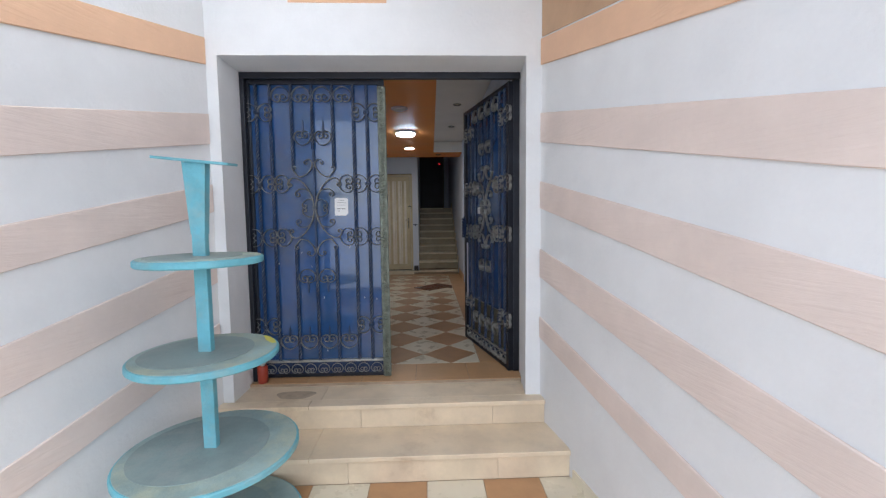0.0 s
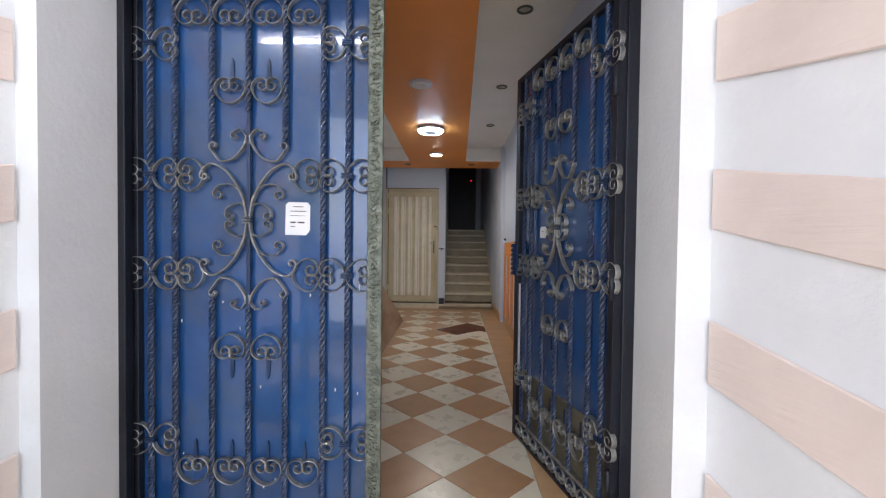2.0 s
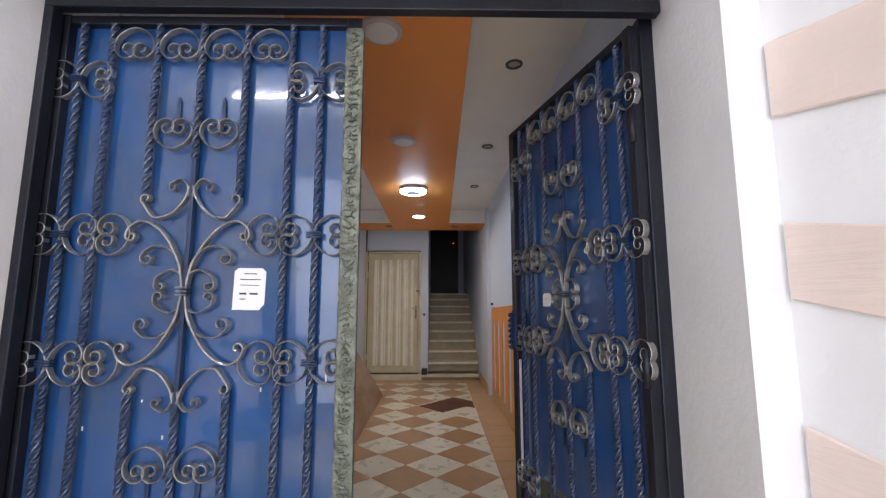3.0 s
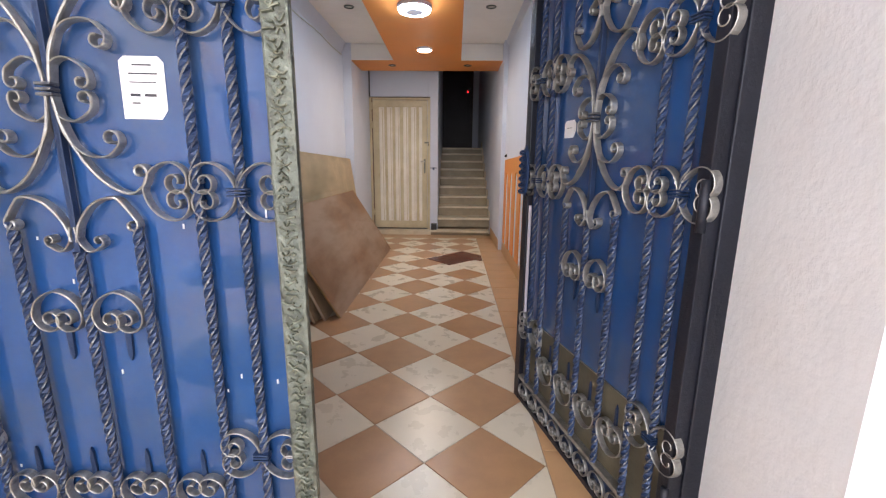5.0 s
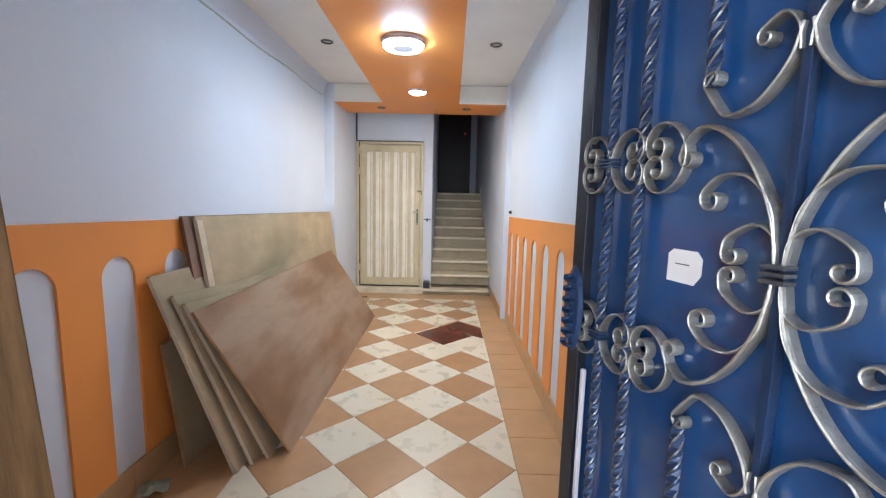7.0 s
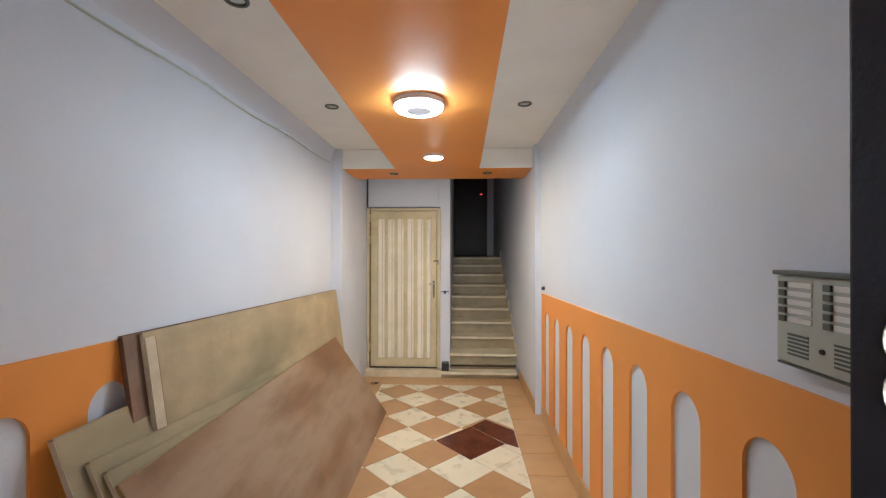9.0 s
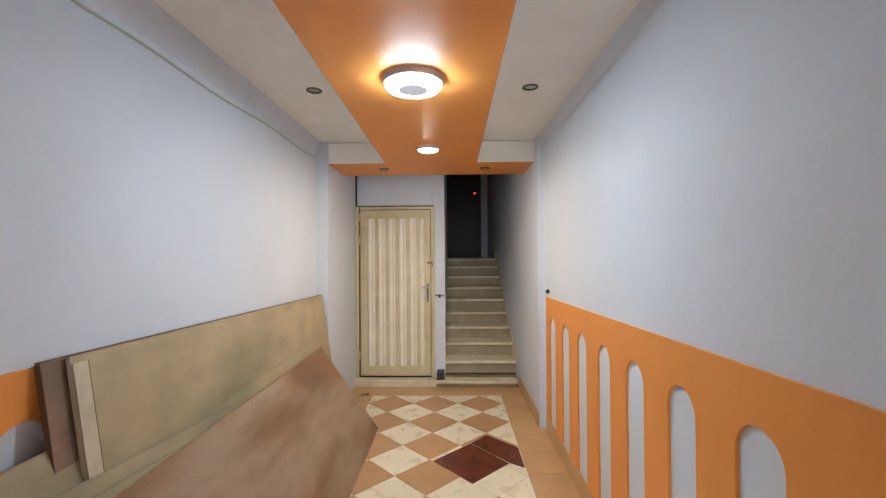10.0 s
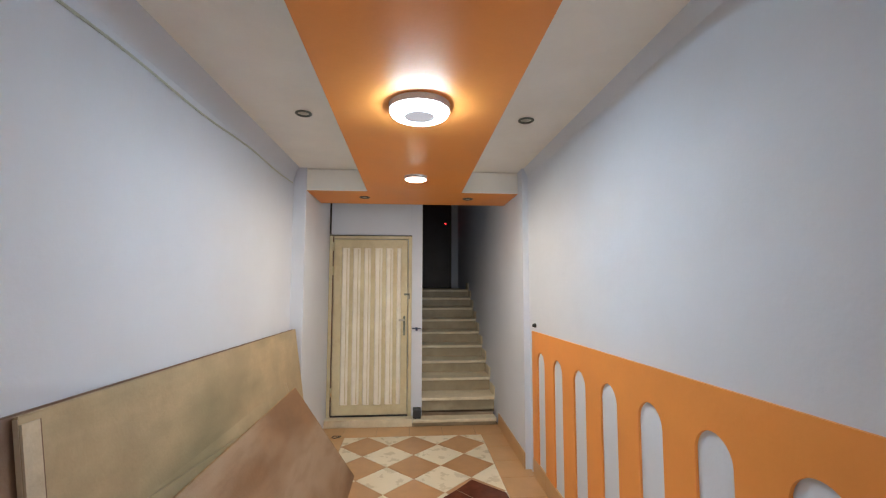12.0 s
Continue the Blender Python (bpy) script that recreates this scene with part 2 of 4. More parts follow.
def tube(points, r, segs=8, bm=None):
    """A round wire along 3D points."""
    bm = bm or bmesh.new()
    rings = []
    pts = [Vector(p) for p in points]
    for i, p in enumerate(pts):
        d = (pts[min(i + 1, len(pts) - 1)] - pts[max(i - 1, 0)]).normalized()
        side = d.cross(Vector((0, 0, 1)) if abs(d.z) < 0.9 else Vector((1, 0, 0))).normalized()
        up = side.cross(d)
        rings.append([bm.verts.new(p + r * (math.cos(a) * side + math.sin(a) * up)) for a in (2 * math.pi * k / segs for k in range(segs))])
    for a, b in zip(rings, rings[1:]):
        for k in range(segs):
            bm.faces.new((a[k], a[(k + 1) % segs], b[(k + 1) % segs], b[k]))
    bm.faces.new(rings[0][::-1])
    bm.faces.new(rings[-1])
    return bm


# ---------- plan ----------
XR, XL = 0.958, -1.14          # hall walls
WR, WL = 0.946, -1.128          # faces of the wainscot
FACE, GATE, INNER = 3.96, 4.35, 4.56
OL, OR, OTOP = -1.08, 0.90, 2.253
REVEAL = 0.944                  # the east reveal widens inward to here
LOW = -0.353                    # entrance floor
CEIL, DROP = 2.62, 2.415
YB = -0.7                       # street end of the entrance


def wall_x(side, y):
    """The entrance walls, which open out towards the street."""
    return (1.0 + 0.18 * (FACE - y)) if side > 0 else (-1.15 - 0.2 * (FACE - y))


# ---------- setting: entrance ----------
structure("ground", box(-60, 60, -120, YB, -0.62, LOW - 0.03), M["asphalt"], "dark asphalt street in front of the building", "ground")
bm = bmesh.new()
prism([(wall_x(-1, YB) - 0.3, YB, LOW - 0.2), (wall_x(1, YB) + 0.3, YB, LOW - 0.2), (1.2, INNER, LOW - 0.2), (-1.3, INNER, LOW - 0.2)], (0, 0, 0.196), bm)
entrance_floor = structure("floor_entrance", bm, M["grout"], "entrance floor of tan and ivory square tiles", "floor")
for side, nm in ((1, "wall_entrance_east"), (-1, "wall_entrance_west")):
    s = side * 0.25
    bm = prism([(wall_x(side, YB), YB, LOW - 0.2), (wall_x(side, FACE), FACE, LOW - 0.2), (wall_x(side, FACE) + s, FACE, LOW - 0.2), (wall_x(side, YB) + s, YB, LOW - 0.2)], (0, 0, 3.5))
    structure(nm, bm, M["white"], "white rendered entrance wall with slanting peach bands", "wall")
    tops, heights = (2.355, 1.885, 1.44, 0.99, 0.53), (0.165, 0.19, 0.178, 0.19, 0.145)
    for top, hgt in zip(tops, heights):
        fall = 0.212
        ya, yb = FACE - 0.012, YB + 0.02
        y_low = FACE - (top - LOW - 0.02) / fall          # where the band meets the floor
        y_lowb = FACE - (top - hgt - LOW - 0.02) / fall
        pts = [(ya, top), (ya, top - hgt)]
        if y_lowb > yb:
            pts += [(y_lowb, LOW + 0.02), (max(y_low, yb), max(LOW + 0.02, top - fall * (FACE - max(y_low, yb))))]
        else:
            pts += [(yb, top - hgt - fall * (FACE - yb)), (yb, top - fall * (FACE - yb))]
        bm = prism([(wall_x(side, y), y, z) for y, z in pts], (-side * 0.013, 0, 0))
        bmesh.ops.bevel(bm, geom=bm.edges[:], offset=0.004, segments=1, affect="EDGES")
        structure("trim_band", bm, M["peach" if top > 2 else "pale"], "slanting raised peach band on the white wall", "wall trim")
bm = prism([(wall_x(1, y), y, z) for y, z in ((3.945, 2.365), (3.945, 2.79), (2.3, 2.79), (2.3, 2.02))], (-0.005, 0, 0))
structure("trim_tan_field", bm, M["peach_dark"], "tan painted field above the top band", "wall trim")
bm = prism([(wall_x(-1, 1.0), 1.0, 2.8), (wall_x(1, 1.0), 1.0, 2.8), (wall_x(1, FACE), FACE, 2.8), (wall_x(-1, FACE), FACE, 2.8)], (0, 0, 0.2))
structure("ceiling_entrance", bm, M["ceil"], "plain white entrance ceiling", "ceiling")

# front wall with the gate opening
bm = bmesh.new()
box(-1.4, OL, FACE, INNER, LOW - 0.2, 2.9, bm=bm)
prism([(OR, FACE, LOW - 0.2), (1.25, FACE, LOW - 0.2), (1.25, INNER, LOW - 0.2), (REVEAL, INNER, LOW - 0.2), (REVEAL, 4.37, LOW - 0.2)], (0, 0, 2.9 - LOW + 0.2), bm)
box(OL, REVEAL, FACE + 0.0005, 4.31, OTOP, 2.9, bm=bm)
structure("wall_front", bm, M["white"], "thick white front wall with the gate opening", "wall")
structure("trim_lintel_band", box(-0.62, 0.0, FACE - 0.006, FACE, 2.575, 2.68), M["peach"], "faint peach patch above the gate", "wall trim")

# entrance steps
def marble_step(name, y0, y1, top, cuts, riser_cuts, drop, label):
    st = thing(name, label, "step", kind="structure")
    xa, xb = wall_x(-1, y0) + 0.01, wall_x(1, y0) - 0.005
    xs = [xa, *cuts, xb]
    for a, b in zip(xs, xs[1:]):
        part("tread", box(a + 0.0012, b - 0.0012, y0, y1, top - 0.03, top, 0.004), M["marble"], st)
    xs = [xa, *riser_cuts, xb]
    for a, b in zip(xs, xs[1:]):
        part("riser", box(a + 0.001, b - 0.001, y0 + 0.022, y0 + 0.06, drop, top - 0.0305), M["marble"], st)
    part("core", box(xa, xb, y0 + 0.06, y1, drop - 0.02, top - 0.031), M["grout"], st)


marble_step("step_upper", 3.862, FACE, -0.02, (-0.56,), (-0.22, 0.66), -0.183, "worn beige marble sill step under the gate")
sill = thing("sill", "worn beige marble sill in the gate opening", "sill", kind="structure")
for a, b in ((OL, -0.5), (-0.5, OR + 0.02)):
    part("slab", box(a + 0.0012, b - 0.0012, FACE + 0.0005, 4.207, -0.05, -0.02, 0.003), M["marble"], sill)
part("core", box(OL, OR, FACE, INNER, -0.5, -0.051), M["grout"], sill)
blot = [(-0.7 + (0.13 + 0.02 * math.sin(3 * a)) * math.cos(a), 4.05 + (0.075 + 0.012 * math.cos(2 * a)) * math.sin(a), -0.0195) for a in (radians(d) for d in range(0, 360, 15))]
part("stain", prism(blot, (0, 0, 0.0006)), M["damp"], sill, "dark dried stain on the marble")
marble_step("step_lower", 3.53, 3.885, -0.183, (-0.47,), (-0.25, 0.64), LOW, "worn beige marble entrance step")
structure("baseboard_entrance", prism([(wall_x(1, 3.5), 3.5, LOW), (wall_x(1, 1.5), 1.5, LOW), (wall_x(1, 1.5) - 0.012, 1.5, LOW), (wall_x(1, 3.5) - 0.012, 3.5, LOW)], (0, 0, 0.07)), M["ivory"], "low ivory tile skirting", "baseboard")

# ---------- setting: hall shell ----------
structure("wall_east", box(XR, XR + 0.25, INNER, 8.90, -0.3, 2.9), M["hall"], "white painted hall wall", "wall")
structure("wall_east_end", box(0.905, XR + 0.25, 8.90, 15.0, -0.3, 4.6), M["hall"], "white painted wall beside the stairs", "wall")
structure("wall_west", box(XL - 0.25, XL, INNER, 9.03, -0.3, 2.9), M["hall"], "white painted hall wall", "wall")
structure("wall_west_end", box(XL - 0.25, -1.03, 9.03, 10.4, -0.3, 2.9), M["hall"], "white painted pier beside the cream door", "wall")
bm = bmesh.new()
box(-1.03, 0.045, 10.175, 10.30, 2.142, 2.9, bm=bm)
box(-0.076, 0.045, 10.145, 10.30, -0.02, 2.142, bm=bm)
structure("wall_north", bm, M["hall"], "white wall round the cream door", "wall")
structure("trim_door_panel", box(-1.012, -0.1, 10.16, 10.175, 2.148, 2.615, 0.003), M["hall"], "plain white panel above the cream door", "wall trim")
structure("trim_dark_gap", box(-1.0299, -1.0135, 10.15, 10.174, 2.145, 2.61), M["black"], "dark gap beside the panel above the door", "gap")
structure("wall_stair_west", box(-0.09, 0.045, 10.30, 13.0, -0.3, 4.6), M["hall"], "white wall beside the stairs", "wall")
structure("wall_cupboard_back", box(-1.4, -0.09, 10.75, 10.85, -0.3, 2.9), M["hall"], "plain wall behind the cream door", "wall")
structure("wall_stair_end", box(-2.2, 1.3, 14.1, 14.3, -0.3, 4.6), M["hall"], "dim wall at the head of the stairs", "wall")
structure("wall_landing_west", box(-2.3, -2.2, 12.9, 14.3, -0.3, 4.6), M["hall"], "plain wall closing the landing", "wall")
structure("wall_landing_south", box(-2.2, -0.09, 12.9, 13.0, -0.3, 4.6), M["hall"], "plain wall closing the landing", "wall")
structure("ceiling_stair", box(-2.3, 1.3, 10.30, 14.3, 4.4, 4.6), M["ceil"], "plain ceiling over the stairs", "ceiling")
bm = bmesh.new()
box(XL - 0.2, XR + 0.2, 4.3105, 9.1, CEIL, CEIL + 0.2, bm=bm)
box(XL - 0.2, 0.045, 9.1, 10.85, CEIL, CEIL + 0.2, bm=bm)
box(0.045, XR + 0.2, 9.1, 10.3, CEIL, CEIL + 0.2, bm=bm)
structure("ceiling", bm, M["ceil"], "white hall ceiling", "ceiling")
structure("wall_over_stairs", box(0.04, XR + 0.2, 10.3, 10.4, CEIL + 0.2, 4.6), M["hall"], "wall above the foot of the stairs", "wall")
outline = [(-0.432, 4.312), (0.333, 4.312), (0.373, 9.05), (0.904, 9.05), (0.904, 9.65), (-1.029, 9.65), (-1.029, 9.05), (-0.487, 9.05)]
structure("ceiling_drop", prism([(x, y, DROP + 0.004) for x, y in outline], (0, 0, 0.195)), M["ceil"], "white sides of the dropped ceiling strip", "ceiling")
structure("ceiling_drop_face", prism([(x, y, DROP) for x, y in outline], (0, 0, 0.0035)), M["orange"], "orange underside of the dropped ceiling strip", "ceiling")

# cornice lines and the cable along the west wall
structure("trim_cornice_west", prism([(XL, INNER, 2.48), (XL + 0.05, INNER, CEIL), (XL, INNER, CEIL)], (0, 9.0 - INNER, 0)), M["hall"], "plain plaster cove along the ceiling", "cornice")
structure("trim_cornice_east", prism([(XR, INNER, 2.54), (XR - 0.035, INNER, CEIL), (XR, INNER, CEIL)], (0, 8.9 - INNER, 0)), M["hall"], "plain plaster cove along the ceiling", "cornice")
pts = [(XL + 0.006, y, 2.445 - 0.018 * math.sin((y - 4.6) * 1.1) - 0.008 * math.sin(y * 5.3)) for y in np.linspace(4.62, 8.96, 40)]
tagged(part("cable", tube(pts, 0.0055, 6), M["greypl"]), "thin grey cable tacked along the white wall", "cable")


def wainscot(name, x0, x1, y0, y1, centres, z0, z1, slot_top, half, label, rise, y_ref):
    """An orange dado with round-headed slots cut through it."""
    bm = bmesh.new()
    arc = [k * math.pi / 16 for k in range(9)]
    edges = [y0] + list(centres) + [y1]
    for i in range(len(edges) - 1):
        a, b = edges[i], edges[i + 1]
        poly = []
        if i > 0:
            poly += [(a, slot_top - half + half * math.sin(t_)) if k == 8 else (a + half * math.cos(t_), slot_top - half + half * math.sin(t_)) for k, t_ in reversed(list(enumerate(arc)))]
            poly += [(a + half, z0)]
        else:
            poly += [(a, z0)]
        if i < len(edges) - 2:
            poly += [(b - half, z0)]
            poly += [(b - half * math.cos(t_), slot_top - half + half * math.sin(t_)) for t_ in arc]
        else:
            poly += [(b, z0)]
        poly += [(b, z1), (a, z1)]
        prism([(x0, y, z) for y, z in poly], (x1 - x0, 0, 0), bm)
    bmesh.ops.remove_doubles(bm, verts=bm.verts[:], dist=0.0004)
    for v in bm.verts:
        if v.co.z > 0.5:
            v.co.z += rise * (y_ref - v.co.y)
    return structure(name, bm, M["orange"], label, "wainscot")


wainscot("trim_wainscot_east", WR, XR, 4.62, 8.80, [8.562 - 0.379 * k for k in range(10, -1, -1)], 0.14, 1.183, 1.028, 0.092, "orange dado with tall round-headed white slots", 0.03, 8.75)
wainscot("trim_wainscot_west", XL, WL, 4.62, 8.98, [4.825 + 0.38 * k for k in range(11)], 0.14, 1.243, 1.093, 0.092, "orange dado with tall round-headed white slots", 0.031, 6.2)

# ---------- stairs ----------
stairs = thing("stairs", "narrow cream marble stairs rising between white walls", "stairs", kind="structure")
tops = (0.08, 0.257, 0.42, 0.573, 0.727, 0.88, 1.033, 1.187, 1.335, 1.46)
yy = 9.985
for i, top in enumerate(tops):
    depth = 0.215 if i == 0 else 0.28
    xa = -0.06 if i == 0 else 0.043
    y1 = yy + depth + 0.03 if i < len(tops) - 1 else yy + 0.4
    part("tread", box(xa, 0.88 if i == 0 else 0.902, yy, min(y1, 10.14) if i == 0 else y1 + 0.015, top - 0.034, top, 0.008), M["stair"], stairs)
    # riser colour already holds the shade below the nosing
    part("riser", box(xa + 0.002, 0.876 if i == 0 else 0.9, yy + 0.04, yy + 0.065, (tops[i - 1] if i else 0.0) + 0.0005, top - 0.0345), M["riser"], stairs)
    if i:
        part("skirting", prism([(0.893, yy + 0.004, top + 0.001), (0.893, yy + 0.28, top + 0.001), (0.893, yy + 0.28, top + 0.11), (0.893, yy + 0.004, top + 0.11)], (0.011, 0, 0)), M["stair"], stairs)
    yy += depth
structure("floor_landing", box(-2.2, 0.91, yy, 14.1, 1.2, 1.459), M["stair"], "cream marble landing at the stair head", "floor")
bm = prism([(0.05, 10.24, 0.0), (0.05, yy + 0.3, 0.0), (0.05, yy + 0.3, 1.42), (0.05, yy, 1.36), (0.05, 10.24, 0.1)], (0.84, 0, 0))
part("core", bm, M["grout"], stairs)
structure("step_door", box(-1.028, -0.062, 10.03, 10.6, -0.005, 0.075, 0.004), M["stair"], "low cream marble step under the cream door", "step")

# ---------- gate ----------
gate_frame = thing("gate_frame", "black painted steel frame of the double gate", "gate frame", kind="structure")
part("jamb", box(OL, OL + 0.03, 4.265, 4.306, -0.02, OTOP - 0.045, 0.004), M["framepaint"], gate_frame)
part("jamb", box(OR - 0.004, REVEAL - 0.001, 4.345, 4.40, 0.0, OTOP - 0.002, 0.004), M["framepaint"], gate_frame)
part("head", box(OL, OR + 0.03, 4.265, 4.302, OTOP - 0.045, OTOP, 0.004), M["framepaint"], gate_frame)


def spiral_c():
    """A C-scroll, bulging along +v, both ends wound inward; 1 wide."""
    half, u, v, head = [(0.0, 0.0)], 0.0, 0.0, 0.0
    for angle, r0, r1, n in ((72, 0.55, 0.42, 6), (115, 0.31, 0.235, 8), (390, 0.2, 0.05, 22)):
        for i in range(n):
            step = radians(angle) / n
            head -= step
            rr = r0 + (r1 - r0) * (i + 0.5) / n
            u, v = u + rr * step * math.cos(head), v + rr * step * math.sin(head)
            half.append((u, v))
    pts = [(-a, b) for a, b in reversed(half[1:])] + half
    w = max(a for a, b in pts) - min(a for a, b in pts)
    top, low = max(b for a, b in pts), min(b for a, b in pts)
    return [(a / w, (b - (top + low) / 2) / w) for a, b in pts]


C_SHAPE = spiral_c()


def smooth_path(ctrl, n=8):
    """A Catmull-Rom curve through 2D control points."""
    out = []
    c = [ctrl[0], *ctrl, ctrl[-1]]
    for i in range(1, len(c) - 2):
        for k in range(n):
            t_ = k / n
            q = []
            for d in (0, 1):
                a, b, e, f = c[i - 1][d], c[i][d], c[i + 1][d], c[i + 2][d]
                q.append(0.5 * (2 * b + (e - a) * t_ + (2 * a - 5 * b + 4 * e - f) * t_ ** 2 + (3 * b - a - 3 * e + f) * t_ ** 3))
            out.append(tuple(q))
    out.append(ctrl[-1])
    return out


def curled(ctrl, radius, way, turns=1.15):
    """The path with a curl of the given radius at its end, turning left (way 1) or right (way -1)."""
    path = smooth_path(ctrl)
    (x0, y0), (x1, y1) = path[-2], path[-1]
    head = math.atan2(y1 - y0, x1 - x0)
    n = 16
    for i in range(n):
        r = radius * (1 - 0.72 * i / n)
        step = turns * 2 * math.pi / n
        head += way * step
        x1, y1 = x1 + r * step * math.cos(head), y1 + r * step * math.sin(head)
        path.append((x1, y1))
    return path


def ribbon(path, bm, deep=0.014, thick=0.0055, y=-0.026):
    """A flat iron bar bent along a path in the leaf's plane, standing on edge; path in (x, z)."""
    n = len(path)
    rings = []
    for i in range(n):
        a, b = path[max(i - 1, 0)], path[min(i + 1, n - 1)]
        d = Vector((b[0] - a[0], b[1] - a[1]))
        d = d.normalized() if d.length > 1e-9 else Vector((1, 0))
        nx, nz = -d.y * thick / 2, d.x * thick / 2
        x, z = path[i]
        rings.append([bm.verts.new(q) for q in ((x + nx, y - deep * 0.2, z + nz), (x + nx, y + deep / 2, z + nz), (x - nx, y + deep / 2, z - nz), (x - nx, y - deep * 0.2, z - nz), (x - nx * 0.7, y - deep * 0.42, z - nz * 0.7), (x, y - deep / 2, z), (x + nx * 0.7, y - deep * 0.42, z + nz * 0.7))])
    for a, b in zip(rings, rings[1:]):
        for k in range(7):
            bm.faces.new((a[k], b[k], b[(k + 1) % 7], a[(k + 1) % 7]))
    bm.faces.new(rings[0])
    bm.faces.new(rings[-1][::-1])
    return bm


def c_scroll(cx, cz, size, turn_deg):
    a = radians(turn_deg)
    return [(cx + size * (u * math.cos(a) - v * math.sin(a)), cz + size * (u * math.sin(a) + v * math.cos(a))) for u, v in C_SHAPE]


def twisted_bar(x, z0, z1, y=-0.026, r=0.0122, pitch=0.125):
    """A square bar twisted on its axis, its corners flattened; the corner strips carry the second material."""
    bm = bmesh.new()
    n = max(4, int((z1 - z0) / pitch * 9))
    rings = []
    for i in range(n + 1):
        z = z0 + (z1 - z0) * i / n
        a0 = 2 * math.pi * (z1 - z0) / pitch * i / n
        rings.append([bm.verts.new((x + r * math.cos(a0 + q), y + r * math.sin(a0 + q), z)) for k in range(4) for q in (k * math.pi / 2 - 0.2, k * math.pi / 2 + 0.2)])
    for a, b in zip(rings, rings[1:]):
        for k in range(8):
            f = bm.faces.new((a[k], a[(k + 1) % 8], b[(k + 1) % 8], b[k]))
            f.material_index = 1 - k % 2
    bm.faces.new(rings[0][::-1])
    bm.faces.new(rings[-1])
    return bm


def collar(x, z, w=0.03, h=0.018, y=-0.033):
    bm = bmesh.new()
    for k in (-1, 0, 1):
        box(x - w / 2, x + w / 2, y - 0.012, y + 0.012, z + k * h * 0.42 - h * 0.12, z + k * h * 0.42 + h * 0.12, 0.0015, bm=bm)
    return bm


def gate_leaf(label, sgn, wide, m, astragal):
    """A leaf of blue sheet behind wrought-iron bars and scrolls. x runs from the hinge, sgn gives its way; the face looks along -y."""
    leaf = thing("gate_leaf", label, "gate", m)
    k = wide / 1.035
    top, low = 2.215, 0.004
    X = lambda u: sgn * u * k
    span = lambda a, b: (min(X(a), X(b)), max(X(a), X(b)))

    def bx(u0, u1, y0, y1, z0, z1, bev=0.003):
        a, b = span(u0, u1)
        return box(a, b, y0, y1, z0, z1, bev)

    part("sheet", bx(0.034, 0.988, -0.004, 0.004, low + 0.03, top - 0.03, 0), M["blue"], leaf, "glossy blue painted steel sheet")
    part("hinge_stile", bx(0.0, 0.038, -0.035, 0.03, low, top), M["framepaint"], leaf)
    part("lock_stile", bx(0.985, 1.035, -0.03, -0.014 if astragal else 0.02, low, top), M["framepaint"], leaf)
    part("top_rail", bx(0.038, 0.985, -0.03, 0.03, top - 0.03, top), M["framepaint"], leaf)
    part("bottom_rail", bx(0.038, 0.985, -0.028, 0.03, low, low + 0.022), M["framepaint"], leaf)
    part("kick_rail", bx(0.038, 0.985, -0.032, 0.0, 0.118, 0.136), M["scroll"], leaf, "worn bright kick rail")
    part("kick_plate", bx(0.038, 0.985, -0.008, -0.0045, low + 0.022, 0.118, 0), M["iron"], leaf)
    part("back_brace", bx(0.038, 0.985, 0.006, 0.03, 1.06, 1.10), M["framepaint"], leaf)
    for z in (0.25, 1.05, 1.85):
        part("hinge", lathe([(0, z - 0.06), (0.011, z - 0.06), (0.011, z + 0.06), (0, z + 0.06)], 10, m=pose(X(0.004), -0.04, 0)), M["framepaint"], leaf, smooth=True)
    hub = 0.493
    bars = tuple(hub + d for d in (-0.409, -0.307, -0.152, 0.0, 0.152, 0.307, 0.409))
    HZ = 1.29

    def bar(u, z0, z1):
        part("bar", twisted_bar(X(u), z0, z1), M["iron"], leaf).data.materials.append(M["rubbed"])

    for i, u in enumerate(bars):
        if i == 3:
            part("centre_bar", box(X(u) - 0.007, X(u) + 0.007, -0.03, -0.012, 0.92, 1.72, 0.002), M["iron"], leaf)
            bar(u, 1.72, top - 0.03)
            bar(u, 0.136, 0.93)
        elif i in (2, 4):
            bar(u, 1.575, top - 0.03)
            bar(u, 0.136, 1.0)
        else:
            bar(u, 0.136, top - 0.03)

    def scroll(path, deep=0.022, thick=0.0052):
        part("scroll", ribbon([(sgn * a * k, b) for a, b in path], bmesh.new(), deep, thick), M["scroll"], leaf)

    # top row, bulging upward
    for a, b in zip(bars[1:5], bars[2:6]):
        scroll(c_scroll((a + b) / 2, 2.115, min(0.135, abs(b - a) * 0.88), 0))
    # pairs of upright scrolls round the outer bars
    for z in (1.985, 0.40):
        for d, side in ((-0.455, 1), (-0.35, -1), (0.35, 1), (0.455, -1)):
            scroll(c_scroll(hub + d, z, 0.128, -90 if side > 0 else 90))
        for d in (-0.405, 0.405):
            part("collar", collar(X(hub + d), z, 0.04), M["iron"], leaf)
    # rows of three on either side of the middle motif
    for z in (1.468, 1.073):
        for d, side in ((-0.455, 1), (-0.347, -1), (-0.236, 1), (0.236, -1), (0.347, 1), (0.455, -1)):
            scroll(c_scroll(hub + d, z, 0.13, -90 if side > 0 else 90))
        for d in (-0.405, 0.405):
            part("collar", collar(X(hub + d), z, 0.045), M["iron"], leaf)
